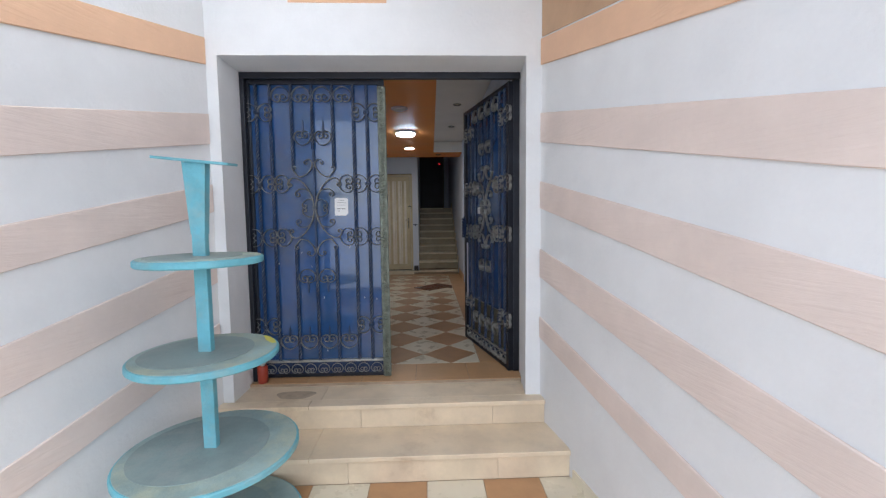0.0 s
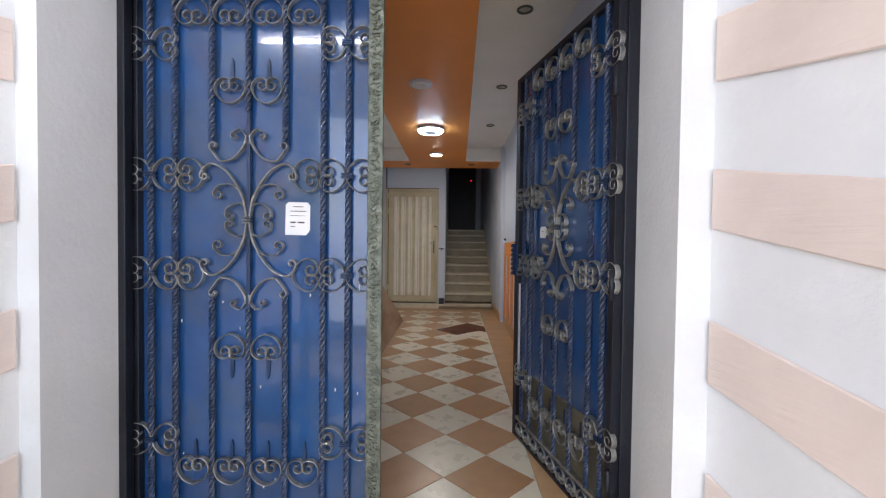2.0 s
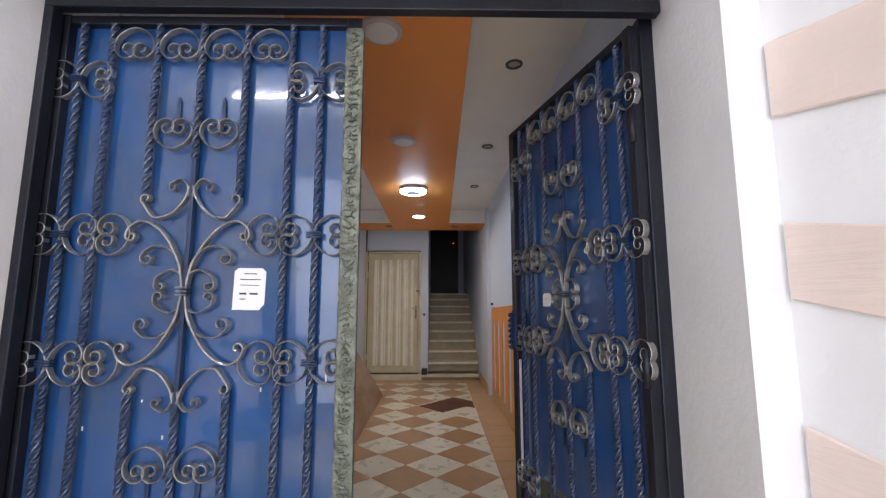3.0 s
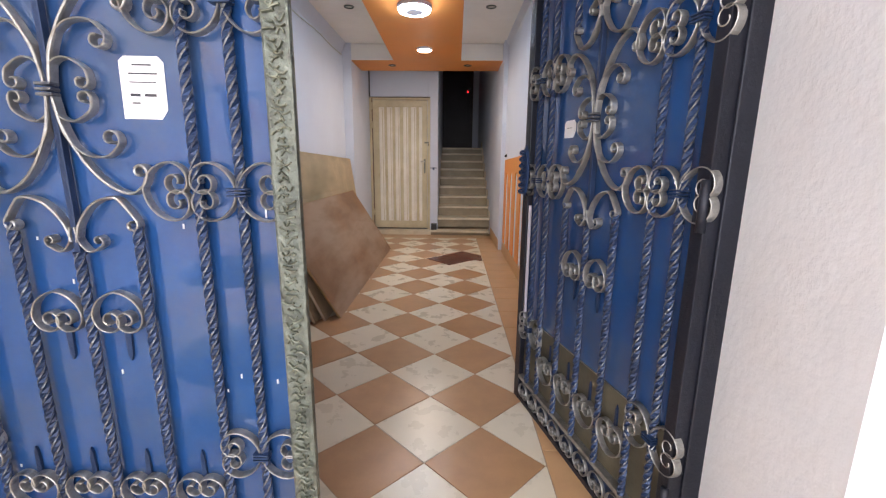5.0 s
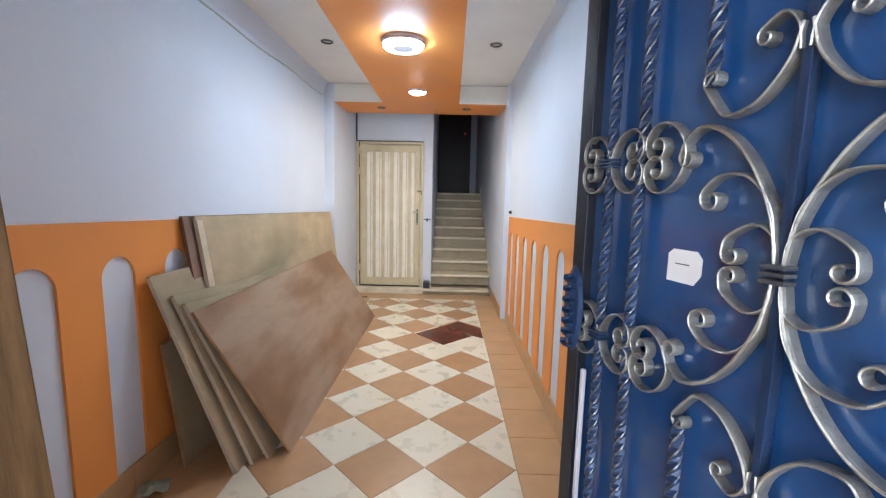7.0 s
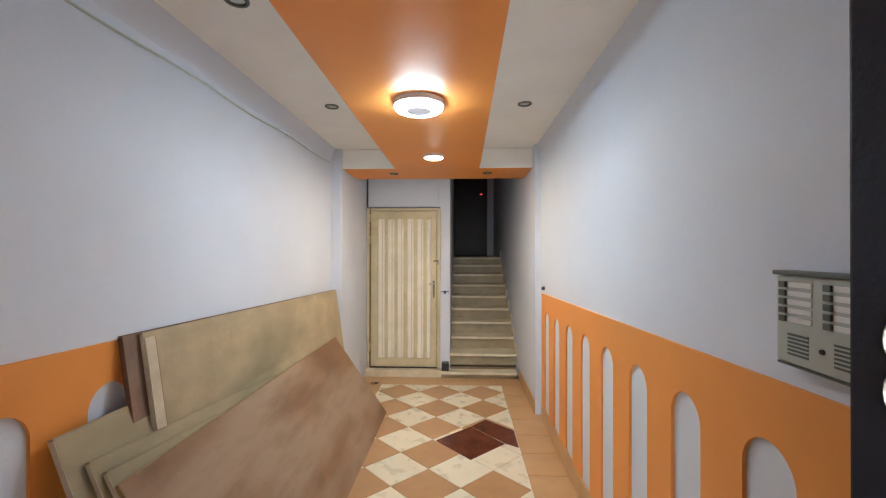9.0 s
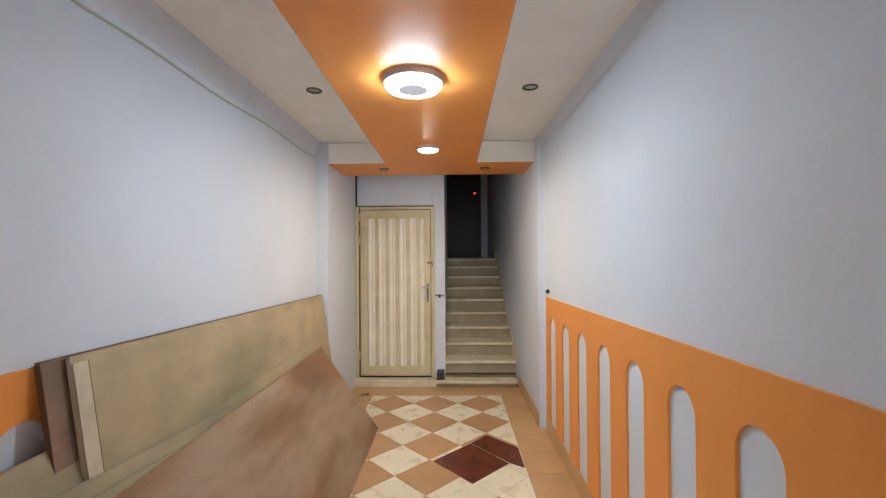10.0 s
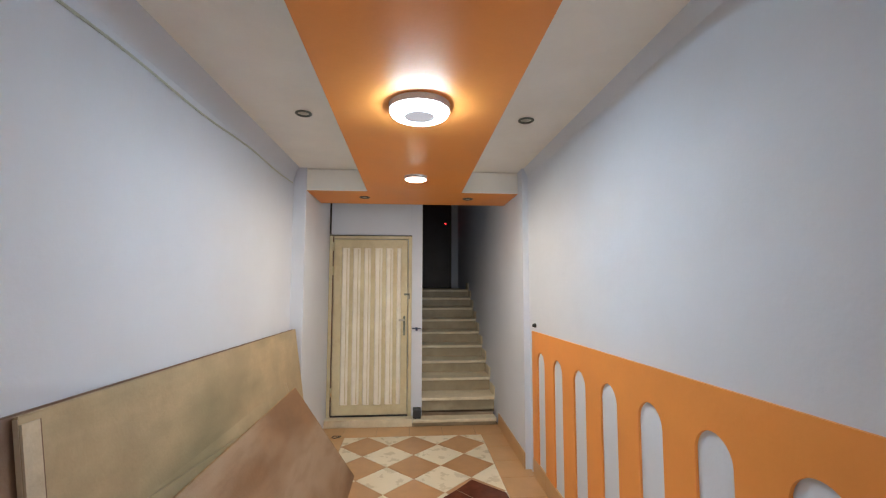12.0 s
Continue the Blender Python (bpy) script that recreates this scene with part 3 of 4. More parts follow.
    # small scrolls with spikes between the inner bars
    for z, way in ((1.80, 180), (0.783, 0)):
        for a, b in zip(bars[2:4], bars[3:5]):
            scroll(c_scroll((a + b) / 2, z, 0.125, way))
            s = 1 if way else -1
            cx = X((a + b) / 2)
            part("spike", prism([(cx - 0.009, -0.012, z + s * 0.03), (cx + 0.009, -0.012, z + s * 0.03), (cx + 0.006, -0.012, z + s * 0.12), (cx, -0.012, z + s * 0.135), (cx - 0.006, -0.012, z + s * 0.12)], (0, 0.006, 0)), M["iron"], leaf)
    for a, b in zip(bars[1:5], bars[2:6]):
        scroll(c_scroll((a + b) / 2, 0.275, min(0.132, abs(b - a) * 0.86), 180))
        cx = X((a + b) / 2)
        part("spike", prism([(cx - 0.008, -0.012, 0.29), (cx + 0.008, -0.012, 0.29), (cx + 0.005, -0.012, 0.38), (cx, -0.012, 0.395), (cx - 0.005, -0.012, 0.38)], (0, 0.006, 0)), M["iron"], leaf)
    # row of little scrolls behind the kick rail
    n = 9
    for i in range(n):
        u = 0.055 + (i + 0.5) * 0.93 / n
        scroll(c_scroll(u, 0.071, 0.088, 0), 0.012, 0.005)
    # the middle motif: strands springing from the hub, mirrored four ways
    for sx in (1, -1):
        for sz in (1, -1):
            place = lambda path: [(hub + sx * a, HZ + sz * b) for a, b in path]
            scroll(place(curled([(0.006, 0.01), (0.012, 0.05), (0.045, 0.066), (0.086, 0.045), (0.094, 0.02)], 0.017, -1, 0.9)))
            scroll(place(curled([(0.006, 0.01), (0.02, 0.09), (0.06, 0.135), (0.11, 0.14), (0.14, 0.118)], 0.022, -1, 1.0)))
            scroll(place(curled([(0.006, 0.01), (0.02, 0.08), (0.055, 0.15), (0.1, 0.2), (0.15, 0.222), (0.185, 0.205), (0.198, 0.18)], 0.018, -1, 0.9)), 0.022, 0.0075)
            scroll(place(curled([(0.006, 0.335), (0.02, 0.29), (0.06, 0.245), (0.11, 0.232), (0.134, 0.252), (0.158, 0.285)], 0.016, 1, 0.85)), 0.022, 0.007)
            scroll(place(curled([(0.006, 0.30), (0.012, 0.335), (0.035, 0.358), (0.065, 0.345)], 0.014, -1, 0.9)))
    part("hub", collar(X(hub), HZ, 0.036, 0.026, -0.034), M["rubbed"], leaf, "worn silver wrapped hub")
    if astragal:
        part("astragal", bx(0.985, 1.047, -0.052, -0.030, low, 2.165, 0.006), M["pewter"], leaf, "cast floral pewter cover strip")
        bm = bmesh.new()
        for i in range(250):
            z = 0.02 + i * 0.00855
            side = 1 if i % 2 else -1
            a0, w_ = random.uniform(-0.5, 0.9), random.uniform(0.012, 0.026)
            x_, bend = X(1.016) + side * random.uniform(0.0, 0.012), random.uniform(-0.012, 0.012)
            path = [(x_ + side * (q / 5 - 0.5) * w_, z + (q / 5 - 0.5) * w_ * math.tan(a0) * 0.5 + bend * math.sin(q / 5 * math.pi)) for q in range(6)]
            ribbon(path, bm, random.uniform(0.008, 0.016), random.uniform(0.003, 0.006), -0.053)
        part("floral_relief", bm, M["relief"], leaf, "worn silver-beige cast leaves")
        part("bolt", bx(0.98, 1.02, -0.0138, 0.014, 0.45, 1.0, 0.004), M["black"], leaf)
    else:
        part("kick_sheet", bx(0.04, 0.984, -0.0072, -0.0044, 0.137, 0.432, 0), M["kick"], leaf, "dark olive kick sheet with bright edge")
        part("kick_edge", bx(0.04, 0.984, -0.0076, -0.0042, 0.4322, 0.436, 0), M["chrome"], leaf)
        part("bolt_rod", bx(0.955, 0.967, -0.03, -0.018, 0.36, 0.96, 0.003), M["lampwhite"], leaf, "white painted bolt rod")
        bm = lathe([(0, -0.01), (0.06, -0.008), (0.075, 0.0), (0.06, 0.008), (0, 0.014)], 20, m=pose(X(1.0), -0.04, 1.11, 90) @ Matrix.Diagonal((0.55, 1.5, 1, 1)))
        for i in range(7):
            path = [(X(1.0) + sgn * (0.02 * math.sin(q)), 1.02 + i * 0.028 + 0.008 * math.cos(q)) for q in (0, 1, 2, 3, 4, 5)]
            ribbon(path, bm, 0.014, 0.007, -0.056)
        part("lock_plate", bm, M["iron"], leaf, "ornate dark cast lock plate")
    return leaf


LEFT_M = pose(OL + 0.006, GATE, 0)
RIGHT_M = pose(OR - 0.01, GATE, 0) @ pose(0, 0, 0, 0, 0, -75.2)
closed_leaf = gate_leaf("closed blue steel gate leaf with twisted bars and scrolls", 1, 1.01, LEFT_M, True)
for i in range(16):
    x, z, tall = random.uniform(0.1, 0.94), random.uniform(0.2, 1.05), random.choice((0.004, 0.006, 0.018))
    part("paint_speck", box(x - 0.002, x + 0.002, -0.0062, -0.0042, z - tall, z + tall), M["paper"], closed_leaf, "white paint speck")
gate_leaf("open blue steel gate leaf with twisted bars and scrolls", -1, 1.0, RIGHT_M, False)


def paper(name, w, h, m, lines, label):
    ob = thing(name, label, "paper note", m)
    bm = prism([(-w / 2, 0, -h / 2), (w / 2 - 0.015, 0, -h / 2), (w / 2, 0, -h / 2 + 0.02), (w / 2, 0, h / 2 - 0.012), (w / 2 - 0.012, 0, h / 2), (-w / 2 + 0.012, 0, h / 2), (-w / 2, 0, h / 2 - 0.01)], (0, 0.0008, 0))
    part("sheet", bm, M["paper"], ob)
    for z, a, b, t_ in lines:
        part("print_line", box(a, b, -0.0012, -0.0002, z - t_ / 2, z + t_ / 2), M["ink"], ob)


paper("paper_note", 0.1, 0.132, pose(-0.402, GATE - 0.006, 1.298, 0, 1, 0),
      [(0.048, -0.02, 0.022, 0.003), (0.03, -0.03, 0.034, 0.003), (0.012, -0.03, 0.03, 0.002), (-0.015, -0.03, -0.008, 0.006), (-0.015, 0.002, 0.028, 0.006), (-0.032, -0.028, -0.01, 0.003)],
      "white printed notice stuck on the blue gate")
paper("paper_label", 0.078, 0.062, RIGHT_M @ pose(-0.665, -0.006, 1.268),
      [(0.004, -0.02, 0.012, 0.0018)], "small white label stuck on the open gate leaf")

# red bottle on the sill beside the closed leaf
can = thing("bottle", "small red-brown bottle with grey cap on the sill", "bottle", pose(-1.0, 4.248, 0.0))
part("body", lathe([(0, 0), (0.034, 0), (0.037, 0.006), (0.037, 0.118), (0.032, 0.128), (0, 0.128)], 24), M["redcan"], can, smooth=True)
part("neck", lathe([(0.018, 0.127), (0.018, 0.134), (0.022, 0.136), (0.022, 0.16), (0, 0.163)], 16), M["greypl"], can, smooth=True)

# ---------- display stand ----------
stand = thing("display_stand", "turquoise tiered display stand with round worn shelves", "display stand", pose(-0.81, 3.15, LOW))
part("pole", box(-0.03, 0.03, -0.02, 0.02, 0.0, 1.815, 0.006), M["teal"], stand)
part("head_bracket", prism([(-0.031, -0.021, 1.50), (0.031, -0.021, 1.50), (0.05, -0.021, 1.822), (-0.055, -0.021, 1.829)], (0, 0.042, 0)), M["teal"], stand)
part("top_plate", box(-0.175, 0.165, -0.05, 0.05, -0.006, 0.006, 0.003, m=pose(0, 0, 1.832, 4, 6, 0)), M["teal"], stand)
for z, r in ((1.378, 0.265), (0.928, 0.318), (0.46, 0.395), (0.066, 0.4)):
    sh = part("shelf", lathe([(0, -0.016), (r - 0.006, -0.016), (r, -0.01), (r, 0.01), (r - 0.006, 0.016), (0, 0.016)], 48, m=pose(0, 0, z)), M["teal"], stand, "round shelf with chipped turquoise rim")
    part("top_sheet", lathe([(0, 0.0165), (r - 0.012, 0.0165), (r - 0.012, 0.019), (0, 0.019)], 48, m=pose(0, 0, z)), M["disc"], sh)
    part("inlay", lathe([(0, 0.0195), (r * 0.76, 0.0195), (r * 0.76, 0.0215), (0, 0.0215)], 40, m=pose(-r * 0.12, 0, z)), M["felt"], sh)
    if r == 0.318:
        arc = [radians(a) for a in range(22, 58, 4)]
        outer = [((r - 0.013) * math.cos(a), (r - 0.013) * math.sin(a), z + 0.0192) for a in arc]
        inner = [((r - 0.03 - 0.018 * math.sin((i + 0.5) * 0.4)) * math.cos(a), (r - 0.03 - 0.018 * math.sin((i + 0.5) * 0.4)) * math.sin(a), z + 0.0192) for i, a in enumerate(arc)]
        part("paint_smear", prism(outer + inner[::-1], (0, 0, 0.0012)), M["yellow"], sh, "smear of yellow paint")
part("base", lathe([(0, 0), (0.24, 0), (0.24, 0.02), (0.05, 0.045), (0, 0.045)], 32), M["teal"], stand)

# ---------- entrance lamp ----------
pl = thing("tube_lamp", "lit white fluorescent tube hung above the entrance steps", "ceiling lamp", pose(-0.59, 3.0, 2.94))
part("batten", box(-0.62, 0.62, -0.03, 0.03, -0.275, -0.235, 0.006), M["lampwhite"], pl)
for x in (-0.45, 0.45):
    part("rod", tube([(x, 0, -0.236), (x, 0, -0.14)], 0.006), M["lampwhite"], pl)
for x in (-0.607, 0.607):
    part("socket", box(x - 0.012, x + 0.012, -0.018, 0.018, -0.322, -0.274, 0.004), M["lampwhite"], pl)
part("tube", lathe([(0, -0.594), (0.013, -0.594), (0.013, 0.594), (0, 0.594)], 16, m=pose(0, 0, -0.3, 0, 90, 0)), M["tubeglow"], pl, "glowing white glass tube", smooth=True)

# ---------- hall lamps ----------
def ring_lamp(x, y):
    ob = thing("ceiling_lamp", "round white ceiling lamp with glowing ring", "ceiling lamp", pose(x, y, DROP))
    part("housing", lathe([(0, 0), (0.142, 0), (0.142, -0.028), (0.137, -0.031), (0.134, -0.0245), (0, -0.0245)], 48), M["lampwhite"], ob)
    ring = [(0.102 + 0.03 * math.cos(a), -0.040 + 0.0155 * math.sin(a)) for a in (radians(d) for d in range(80, -281, -20))]
    part("diffuser", lathe(ring, 48), M["ringglow"], ob, "glowing cool white ring diffuser", smooth=True)
    part("centre_disc", lathe([(0, -0.0245), (0.071, -0.0245), (0.071, -0.0565), (0.066, -0.0585), (0, -0.0585)], 48), M["frost"], ob, "frosted grey centre cap")


ring_lamp(-0.05, 7.15)
ob = thing("ceiling_lamp", "small round lit warm lamp on orange ceiling", "ceiling lamp", pose(-0.054, 8.47, DROP))
part("rim", lathe([(0, 0), (0.088, 0), (0.088, -0.022), (0.08, -0.026), (0.076, -0.018), (0, -0.018)], 36), M["lampwhite"], ob)
part("diffuser", lathe([(0.0755, -0.0185), (0.072, -0.024), (0.06, -0.029), (0.035, -0.032), (0, -0.033)], 36), M["warmglow"], ob, "glowing warm white diffuser", smooth=True)


def spot(x, y, z):
    ob = thing("spotlight", "unlit recessed spotlight with dark ring", "spotlight", pose(x, y, z), "recessed spotlights")
    part("bezel", lathe([(0.03, 0.0), (0.05, 0.0), (0.05, -0.005), (0.042, -0.009), (0.034, -0.006), (0.03, 0.02)], 28), M["greydk"], ob)
    part("bulb", lathe([(0.028, -0.001), (0.02, -0.005), (0, -0.006)], 20), M["chrome"], ob, smooth=True)


for x, y, z in [(sx, y, CEIL) for sx in (0.635, -0.744) for y in (5.25, 6.52, 7.79)] + [(-0.54, 9.3, DROP), (0.466, 9.3, DROP)]:
    spot(x, y, z)
for x, y in ((-0.049, 4.66), (-0.05, 5.88)):
    ob = thing("ceiling_plate", "unlit round white lamp on orange ceiling", "ceiling lamp", pose(x, y, DROP))
    part("rim", lathe([(0, 0), (0.09, 0), (0.09, -0.014), (0.075, -0.02), (0, -0.02)], 36), M["lampwhite"], ob)
    part("diffuser", lathe([(0.07, -0.0205), (0.06, -0.028), (0, -0.03)], 36), M["paper"], ob)

# ---------- cream door ----------
door = thing("door_1", "closed cream metal door with corrugated panel", "door", pose(0, 0, 0), kind="structure")
part("frame", box(-1.028, -0.985, 10.14, 10.2, 0.076, 2.138, 0.003), M["cream"], door)
part("frame", box(-0.118, -0.078, 10.14, 10.2, 0.076, 2.138, 0.003), M["cream"], door)
part("frame", box(-0.985, -0.118, 10.14, 10.2, 2.095, 2.138, 0.003), M["cream"], door)
leaf = part("leaf", box(-0.978, -0.125, 10.155, 10.195, 0.092, 2.088, 0.004), M["cream"], door)
for a, b, z0, z1 in ((-0.973, -0.892, 0.097, 2.083), (-0.19, -0.13, 0.097, 2.083), (-0.892, -0.19, 2.0, 2.083), (-0.892, -0.19, 0.097, 0.2)):
    part("rail", box(a, b, 10.147, 10.156, z0, z1, 0.003), M["cream"], leaf)
for k, w in enumerate((0.086, 0.086, 0.078, 0.084, 0.084, 0.05)):
    x0 = -0.882 + k * 0.126
    bm = prism([(x0, 10.1545, 0.21), (x0 + 0.012, 10.136, 0.21), (x0 + w - 0.012, 10.136, 0.21), (x0 + w, 10.1545, 0.21)], (0, 0, 1.775))
    part("corrugation", bm, M["creamlight"], leaf)
    if w > 0.05:
        part("groove_lip", prism([(x0 + w * 0.62, 10.1359, 0.22), (x0 + w * 0.66, 10.133, 0.22), (x0 + w * 0.72, 10.1359, 0.22)], (0, 0, 1.75)), M["cream"], leaf)
part("rebate", box(-1.0275, -0.0785, 10.1355, 10.1395, 2.126, 2.1375), M["black"], door)
part("rebate", box(-0.9885, -0.9765, 10.1355, 10.1395, 0.095, 2.12), M["walnut"], door)
part("threshold_gap", box(-0.984, -0.119, 10.142, 10.1545, 0.0775, 0.0915), M["black"], door)
part("bolt", box(-0.165, -0.1, 10.118, 10.1465, 1.44, 1.462, 0.003), M["pewter"], leaf)
part("bolt_drop", box(-0.112, -0.1, 10.118, 10.1395, 1.4, 1.44, 0.002), M["pewter"], leaf)
handle = part("handle_plate", box(-0.175, -0.15, 10.14, 10.147, 0.98, 1.2, 0.003), M["pewter"], leaf)
part("lever", box(-0.225, -0.155, 10.095, 10.11, 1.15, 1.168, 0.004), M["chrome"], handle)
part("lever_stem", box(-0.17, -0.156, 10.1, 10.141, 1.152, 1.166), M["chrome"], handle)
for z in (0.35, 1.72, 2.0):
    part("hinge", lathe([(0, z - 0.05), (0.011, z - 0.05), (0.011, z + 0.05), (0, z + 0.05)], 10, m=pose(-0.982, 10.137, 0)), M["cream"], door, smooth=True)
latch = thing("hook", "small dark iron hook on the white pier", "hook", pose(-0.02, 10.145, 1.06))
part("pin", box(-0.05, 0.05, -0.03, -0.02, -0.006, 0.006, 0.002), M["iron"], latch)
part("plate", box(-0.012, 0.012, -0.02, 0.0, -0.03, 0.012, 0.002), M["iron"], latch)
tagged(part("block", box(-0.055, 0.035, 10.02, 10.14, 0.0805, 0.175, 0.006), M["black"]), "small black block at the foot of the pier", "block")

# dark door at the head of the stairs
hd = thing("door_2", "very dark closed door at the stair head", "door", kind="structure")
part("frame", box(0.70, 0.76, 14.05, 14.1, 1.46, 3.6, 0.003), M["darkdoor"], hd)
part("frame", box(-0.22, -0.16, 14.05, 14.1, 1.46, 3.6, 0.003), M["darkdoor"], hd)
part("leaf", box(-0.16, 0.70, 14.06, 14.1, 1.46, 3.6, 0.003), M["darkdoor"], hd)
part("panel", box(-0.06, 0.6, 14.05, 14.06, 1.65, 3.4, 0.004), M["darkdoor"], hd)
ind = thing("indicator_lamp", "tiny glowing red indicator lamp by the dark door", "indicator lamp", pose(0.63, 14.038, 2.83))
part("bezel", box(-0.025, 0.025, 0, 0.012, -0.04, 0.04, 0.003), M["black"], ind)
part("lens", lathe([(0, -0.012), (0.01, -0.01), (0.014, 0)], 12, m=pose(0, 0, 0, -90)), M["led"], ind)

# ---------- boards leaning on the west wall ----------
def board(label, foot_x, head_x, head_z, y0, y1, material, edge, thick=0.016, skew=0.0, skew_far=None, near_rise=0.0):
    """A sheet leaning from its foot on the floor to its head on the wall."""
    lean = math.atan2(foot_x - head_x, head_z)
    length = math.hypot(foot_x - head_x, head_z)
    m = Matrix.Translation((foot_x, (y0 + y1) / 2, 0)) @ pose(0, 0, 0, 0, -math.degrees(lean), 0)
    ob = thing("board", label, "board", m, "boards leaning on the wall")
    w = (y1 - y0) / 2
    far = skew if skew_far is None else skew_far
    ends = {-1: (-w, -w + skew, length + near_rise), 1: (w, w + far, length)}
    bm = prism([(0, -w, 0), (0, w, 0), (0, w + far, length), (0, -w + skew, length + near_rise)], (-thick, 0, 0))
    bmesh.ops.bevel(bm, geom=bm.edges[:], offset=0.002, segments=1, affect="EDGES")
    part("panel", bm, material, ob)
    for side, (foot, head, up) in ends.items():
        part("edge", prism([(0.0006, foot, 0.004), (0.0006, foot + side * 0.002, 0.004), (0.0006, head + side * 0.002, up - 0.004), (0.0006, head, up - 0.004)], (-thick - 0.0012, 0, 0)), edge, ob)
    part("edge", prism([(0.0006, -w + skew, length + near_rise), (0.0006, w + far, length), (0.0006, w + far, length + 0.003), (0.0006, -w + skew, length + near_rise + 0.003)], (-thick - 0.0012, 0, 0)), material if edge is M["plypale"] else edge, ob)
    return ob


board("tall pale plywood sheet with dark edge against the wall", -0.93, -1.1, 1.182, 6.38, 9.01, M["plydark"], M["walnut"], 0.018, near_rise=0.07)
pale_board = board("pale batten-edged plywood sheet leaning on another", -0.91, -1.08, 1.183, 6.455, 9.0, M["ply"], M["plypale"], 0.012, near_rise=0.065)
part("end_batten", prism([(0.0005, -1.2705, 0.002), (0.0005, -1.2165, 0.002), (0.0005, -1.2165, 1.24), (0.0005, -1.2705, 1.241)], (0.006, 0, 0)), M["plypale"], pale_board, "bare pale end batten")
part("end_groove", prism([(0.0005, -1.216, 0.002), (0.0005, -1.2085, 0.002), (0.0005, -1.2085, 1.239), (0.0005, -1.216, 1.239)], (0.002, 0, 0)), M["walnut"], pale_board)
board("dusty plywood sheet leaning at an angle", -0.738, -1.078, 0.965, 6.118, 8.62, M["ply"], M["plypale"], 0.02, -0.03, near_rise=0.025)
board("dusty plywood sheet with pale edge leaning at an angle", -0.69, -0.955, 0.70, 6.19, 8.6, M["ply"], M["plypale"], 0.016, -0.04, near_rise=0.2)
board("dusty plywood sheet with dark stains at its foot", -0.63, -0.91, 0.66, 6.245, 8.65, M["ply"], M["plypale"], 0.016, -0.07, near_rise=0.2)
board("large rose-brown plywood sheet leaning against the stack", -0.537, -0.948, 0.8, 6.305, 8.87, M["plyrose"], M["wood"], 0.014, -0.13, -0.317)
board("short plywood offcut standing behind the stack", -1.01, -1.092, 0.64, 6.15, 6.9, M["ply"], M["wood"], 0.014)
board("tall brown timber plank leaning near the gate", -0.95, -1.1, 2.08, 4.75, 5.446, M["wood"], M["wood"], 0.03)

bm = bmesh.new()
bmesh.ops.create_grid(bm, x_segments=14, y_segments=12, size=0.5)
for v in bm.verts:
    x, y = v.co.x * 0.13, v.co.y * 0.1
    v.co = Vector((x, y, 0.012 + 0.03 * abs(noise.noise(Vector((x * 28, y * 28, 3)))) + 0.02 * max(0, 1 - (x * x + y * y) * 400)))
bmesh.ops.solidify(bm, geom=bm.faces[:], thickness=0.004)
rag = part("rag", bm, M["cloth"], smooth=True)
rag.matrix_world = pose(-1.06, 5.98, 0.0, 0, 0, 25)
tagged(rag, "crumpled pale green rag by the wall", "rag")

wire = [(-0.86 + 0.05 * math.cos(a) * (1 - a / 14) + 0.006 * a, 9.74 + 0.03 * math.sin(a * 1.1), 0.006 + 0.004 * math.sin(a * 2.3) ** 2) for a in np.linspace(0, 9, 40)]
tagged(part("wire", tube(wire, 0.0035, 6), M["black"]), "short curled dark wire on the floor", "wire")

# ---------- intercom and plug on the east wall ----------
ic = thing("intercom", "grey door intercom panel with two button columns", "intercom", pose(XR, 5.73, 1.432, 0, 0, -90) @ Matrix.Diagonal((1, 1, 0.83, 1)))
part("case", box(-0.125, 0.125, -0.028, 0.0, -0.125, 0.115, 0.006), M["greypl"], ic)
part("hood", box(-0.128, 0.128, -0.036, 0.0, 0.1155, 0.128, 0.003), M["greydk"], ic)
part("lower_edge", box(-0.12, 0.12, -0.03, -0.002, -0.131, -0.1255, 0.001), M["greydk"], ic)
for cx in (-0.06, 0.058):
    for i in range(5):
        z = 0.09 - i * 0.0235
        part("name_plate", box(cx - 0.03, cx + 0.035, -0.030, -0.0281, z - 0.007, z + 0.007, 0.001), M["paper"], ic)
        part("button", box(cx - 0.052, cx - 0.033, -0.034, -0.0281, z - 0.0085, z + 0.0085, 0.002), M["greydk"], ic)
    for i in range(6):
        z = -0.045 - i * 0.0105
        part("grille_slot", box(cx - 0.03, cx + 0.026, -0.0295, -0.0281, z - 0.0028, z + 0.0028), M["greydk"], ic)
part("screw", lathe([(0, -0.004), (0.006, -0.003), (0.007, 0)], 10, m=pose(0.0, -0.0282, -0.07, -90)), M["black"], ic)
pg = thing("wall_hook", "small dark round plug on the wall", "wall plug", pose(XR, 8.72, 1.235, 0, 0, -90))
part("plug", lathe([(0, -0.03), (0.012, -0.028), (0.018, -0.012), (0.018, 0)], 14, m=pose(0, 0, 0, -90)), M["black"], pg, smooth=True)

# ---------- tiles, last ----------
H2 = 0.235
X0, Y0 = 0.656, 9.5
FX0, FX1, FY0, FY1 = X0 - 6 * H2, X0 + 0.006, Y0 - 21 * H2, Y0 + H2
hall_floor = structure("floor", box(-1.2, 1.1, 4.209, 10.2, -0.3, -0.0035), M["grout"], "glossy hall floor of tan and ivory diamond tiles", "floor")
cache = {}


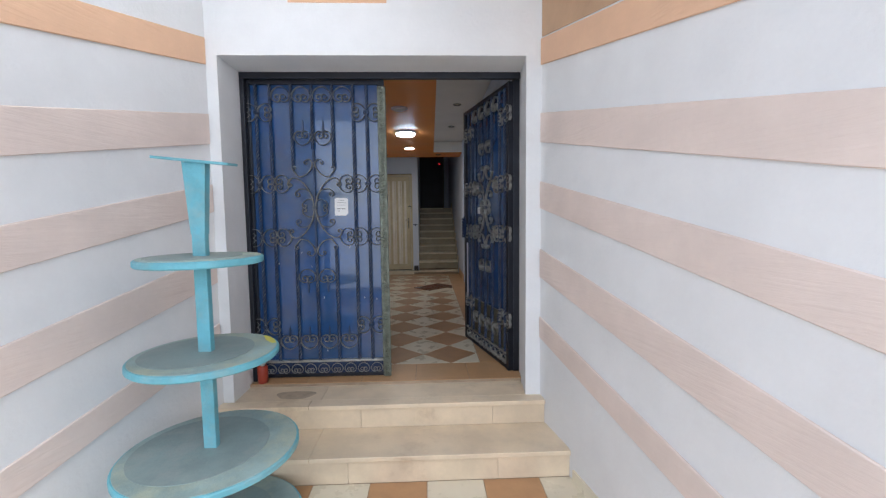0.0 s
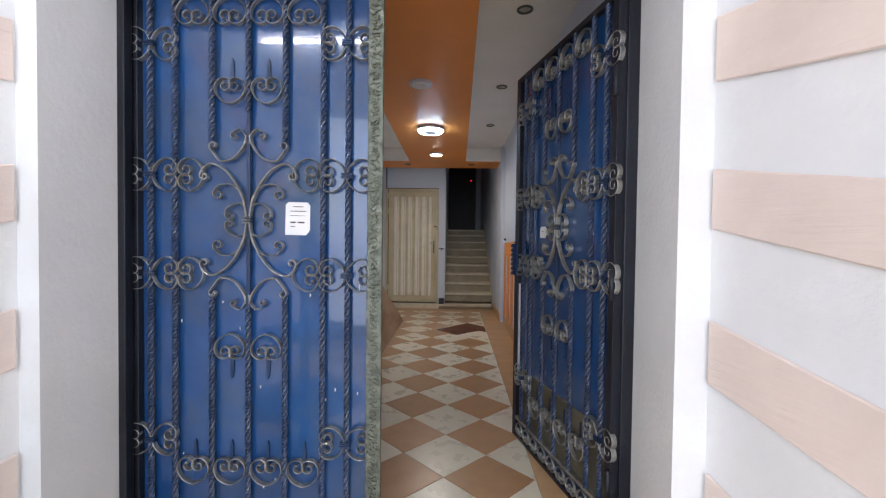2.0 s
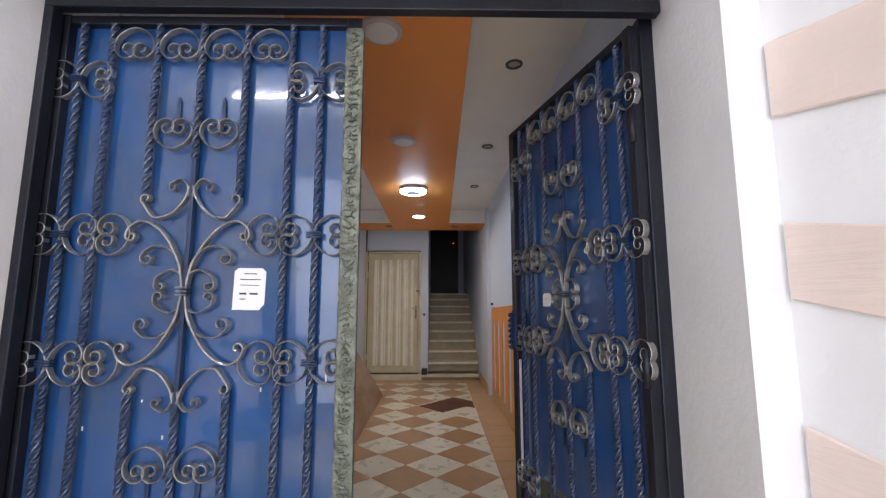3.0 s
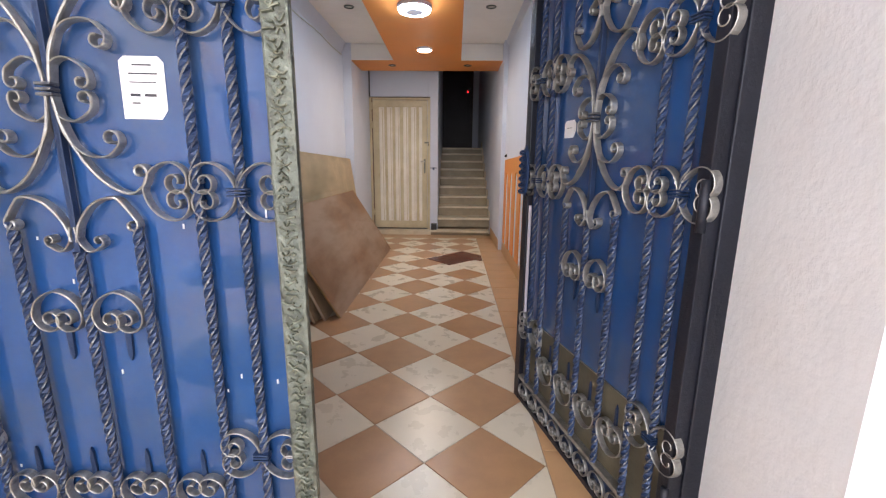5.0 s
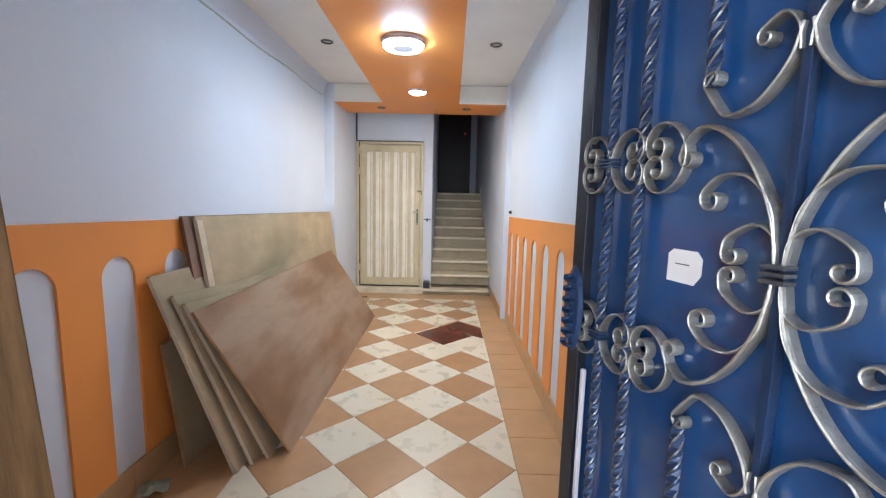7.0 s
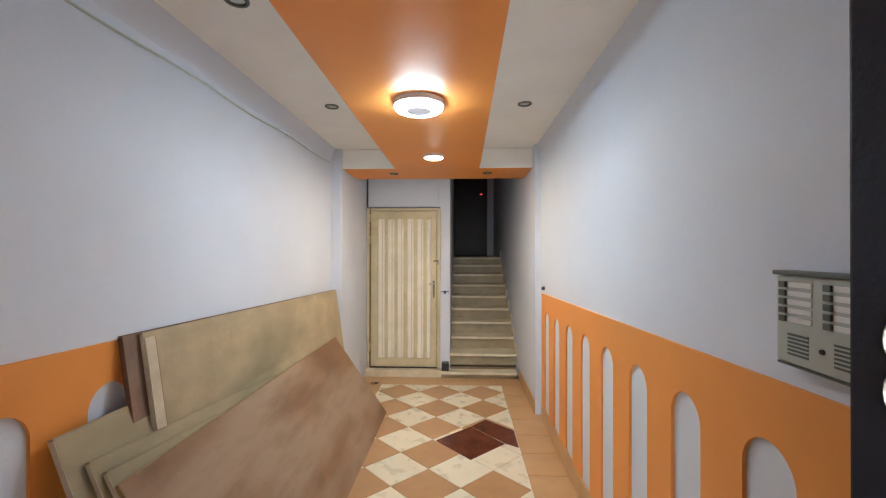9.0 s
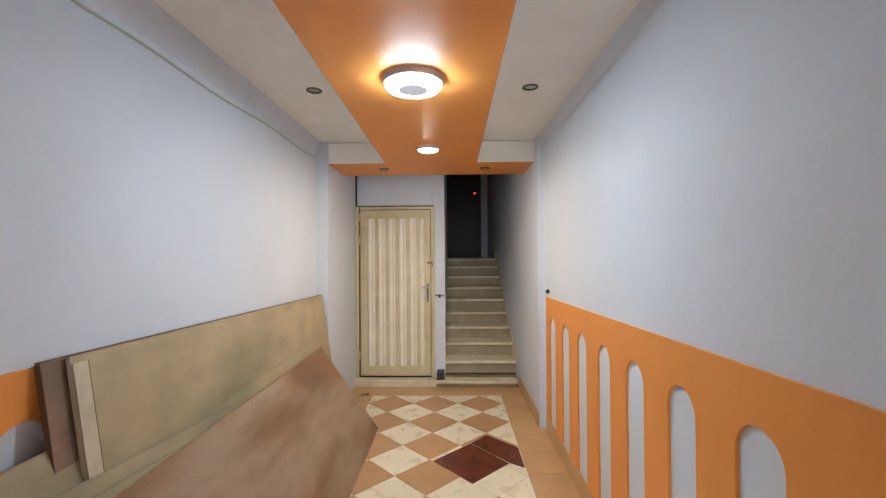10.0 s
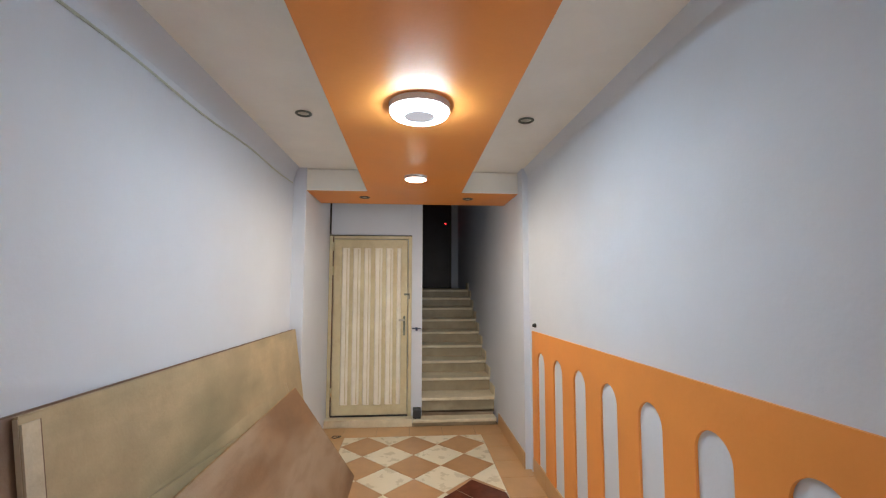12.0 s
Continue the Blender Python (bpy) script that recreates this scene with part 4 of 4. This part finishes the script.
def clip(poly, axis, value, keep):
    out = []
    for i in range(len(poly)):
        a, b = poly[i], poly[(i + 1) % len(poly)]
        ina, inb = keep * (a[axis] - value) >= 0, keep * (b[axis] - value) >= 0
        if ina:
            out.append(a)
        if ina != inb:
            t_ = (value - a[axis]) / (b[axis] - a[axis])
            out.append((a[0] + t_ * (b[0] - a[0]), a[1] + t_ * (b[1] - a[1])))
    return out


def tile(poly, centre, material, parent, top=0.0, name="tile"):
    """A chamfered tile of the given outline; alike outlines share a mesh."""
    rel = tuple((round(x - centre[0], 4), round(y - centre[1], 4)) for x, y in poly)
    key = (rel, material.name)
    if key not in cache:
        bm = bmesh.new()
        cx, cy = sum(p[0] for p in rel) / len(rel), sum(p[1] for p in rel) / len(rel)
        inner = [(x + (cx - x) * 0.012, y + (cy - y) * 0.012) for x, y in rel]
        a = [bm.verts.new((x, y, -0.006)) for x, y in rel]
        b = [bm.verts.new((x, y, -0.0012)) for x, y in rel]
        c = [bm.verts.new((x, y, 0)) for x, y in inner]
        n_ = len(rel)
        for lo, hi in ((a, b), (b, c)):
            for i in range(n_):
                bm.faces.new((lo[i], lo[(i + 1) % n_], hi[(i + 1) % n_], hi[i]))
        bm.faces.new(c)
        cache[key] = mesh_from(bm, "tile", material)
    ob = new(name, cache[key])
    ob.parent = parent
    ob.location = (centre[0], centre[1], top)


g = 0.0022
for k in range(-1, 8):
    for j in range(-2, 23):
        if (k + j) % 2 == 0:
            continue
        cx, cy = X0 - k * H2, Y0 - j * H2
        h_ = H2 - g
        poly = [(cx + h_, cy), (cx, cy + h_), (cx - h_, cy), (cx, cy - h_)]
        for axis, value, keep in ((0, FX0 + g, 1), (0, FX1 - g, -1), (1, FY0 + g, 1), (1, FY1 - g, -1)):
            poly = clip(poly, axis, value, keep) if len(poly) > 2 else poly
        area = abs(sum(poly[i][0] * poly[(i + 1) % len(poly)][1] - poly[(i + 1) % len(poly)][0] * poly[i][1] for i in range(len(poly)))) / 2 if len(poly) > 2 else 0
        if area < 0.002:
            continue
        material = M["tan"] if k % 2 else M["ivory"]
        if (k, j) == (1, 6):
            material = M["ivory"]
        tile(poly, (cx, cy), material, hall_floor)

# two dark slabs laid over the tiles, of another size than these
for poly in ([(-0.02, 8.30), (0.26, 7.992), (0.545, 8.265), (0.275, 8.585)], [(0.282, 8.592), (0.552, 8.272), (0.652, 8.205), (0.652, 8.515), (0.415, 8.745)]):
    tile(poly, (sum(p[0] for p in poly) / len(poly), sum(p[1] for p in poly) / len(poly)), M["maroon"], hall_floor, 0.0045)


def rect_tiles(x0, x1, y0, y1, nx, ny, material, parent, top=0.0):
    for a in range(nx):
        for b in range(ny):
            xa, xb = x0 + (x1 - x0) * a / nx + g, x0 + (x1 - x0) * (a + 1) / nx - g
            ya, yb = y0 + (y1 - y0) * b / ny + g, y0 + (y1 - y0) * (b + 1) / ny - g
            tile([(xb, ya), (xb, yb), (xa, yb), (xa, ya)], ((xa + xb) / 2, (ya + yb) / 2), material(a, b) if callable(material) else material, parent, top)


rect_tiles(FX1, XR, FY0, FY1, 1, 16, M["border"], hall_floor)
rect_tiles(XL, FX0, FY0, FY1, 1, 16, M["border"], hall_floor)
rect_tiles(OL, REVEAL, 4.21, FY0, 5, 1, M["border"], hall_floor)
rect_tiles(XL, XR, FY1, 10.02, 6, 1, M["border"], hall_floor)
for side, x0, x1, y1 in ((1, WR - 0.003, XR, 8.80), (-1, XL, WL + 0.003, 8.98)):
    base = thing("baseboard", "tan tile skirting along the hall wall", "baseboard", kind="structure")
    n = 13
    for i in range(n):
        a, b = 4.62 + (y1 - 4.62) * i / n, 4.62 + (y1 - 4.62) * (i + 1) / n
        part("tile", box(x0, x1, a + 0.001, b - 0.001, 0.0005, 0.139, 0.002), M["border"], base)
structure("baseboard_end", box(0.895, 0.9048, 8.9, 9.98, 0.0005, 0.135, 0.002), M["border"], "tan tile skirting beside the stairs", "baseboard")
T = 0.335
rows = range(0, 13)
for j in rows:
    for i in range(-6, 7):
        xa, ya = -0.12 + i * T, 3.55 - (j + 1) * T
        if xa > wall_x(-1, ya + T) - 0.05 and xa + T < wall_x(1, ya) + 0.35 and ya > YB:
            poly = [(xa + T - g, ya + g), (xa + T - g, ya + T - g), (xa + g, ya + T - g), (xa + g, ya + g)]
            tile(poly, (xa + T / 2, ya + T / 2), M["ivory"] if (i + j) % 2 else M["tan"], entrance_floor, LOW)
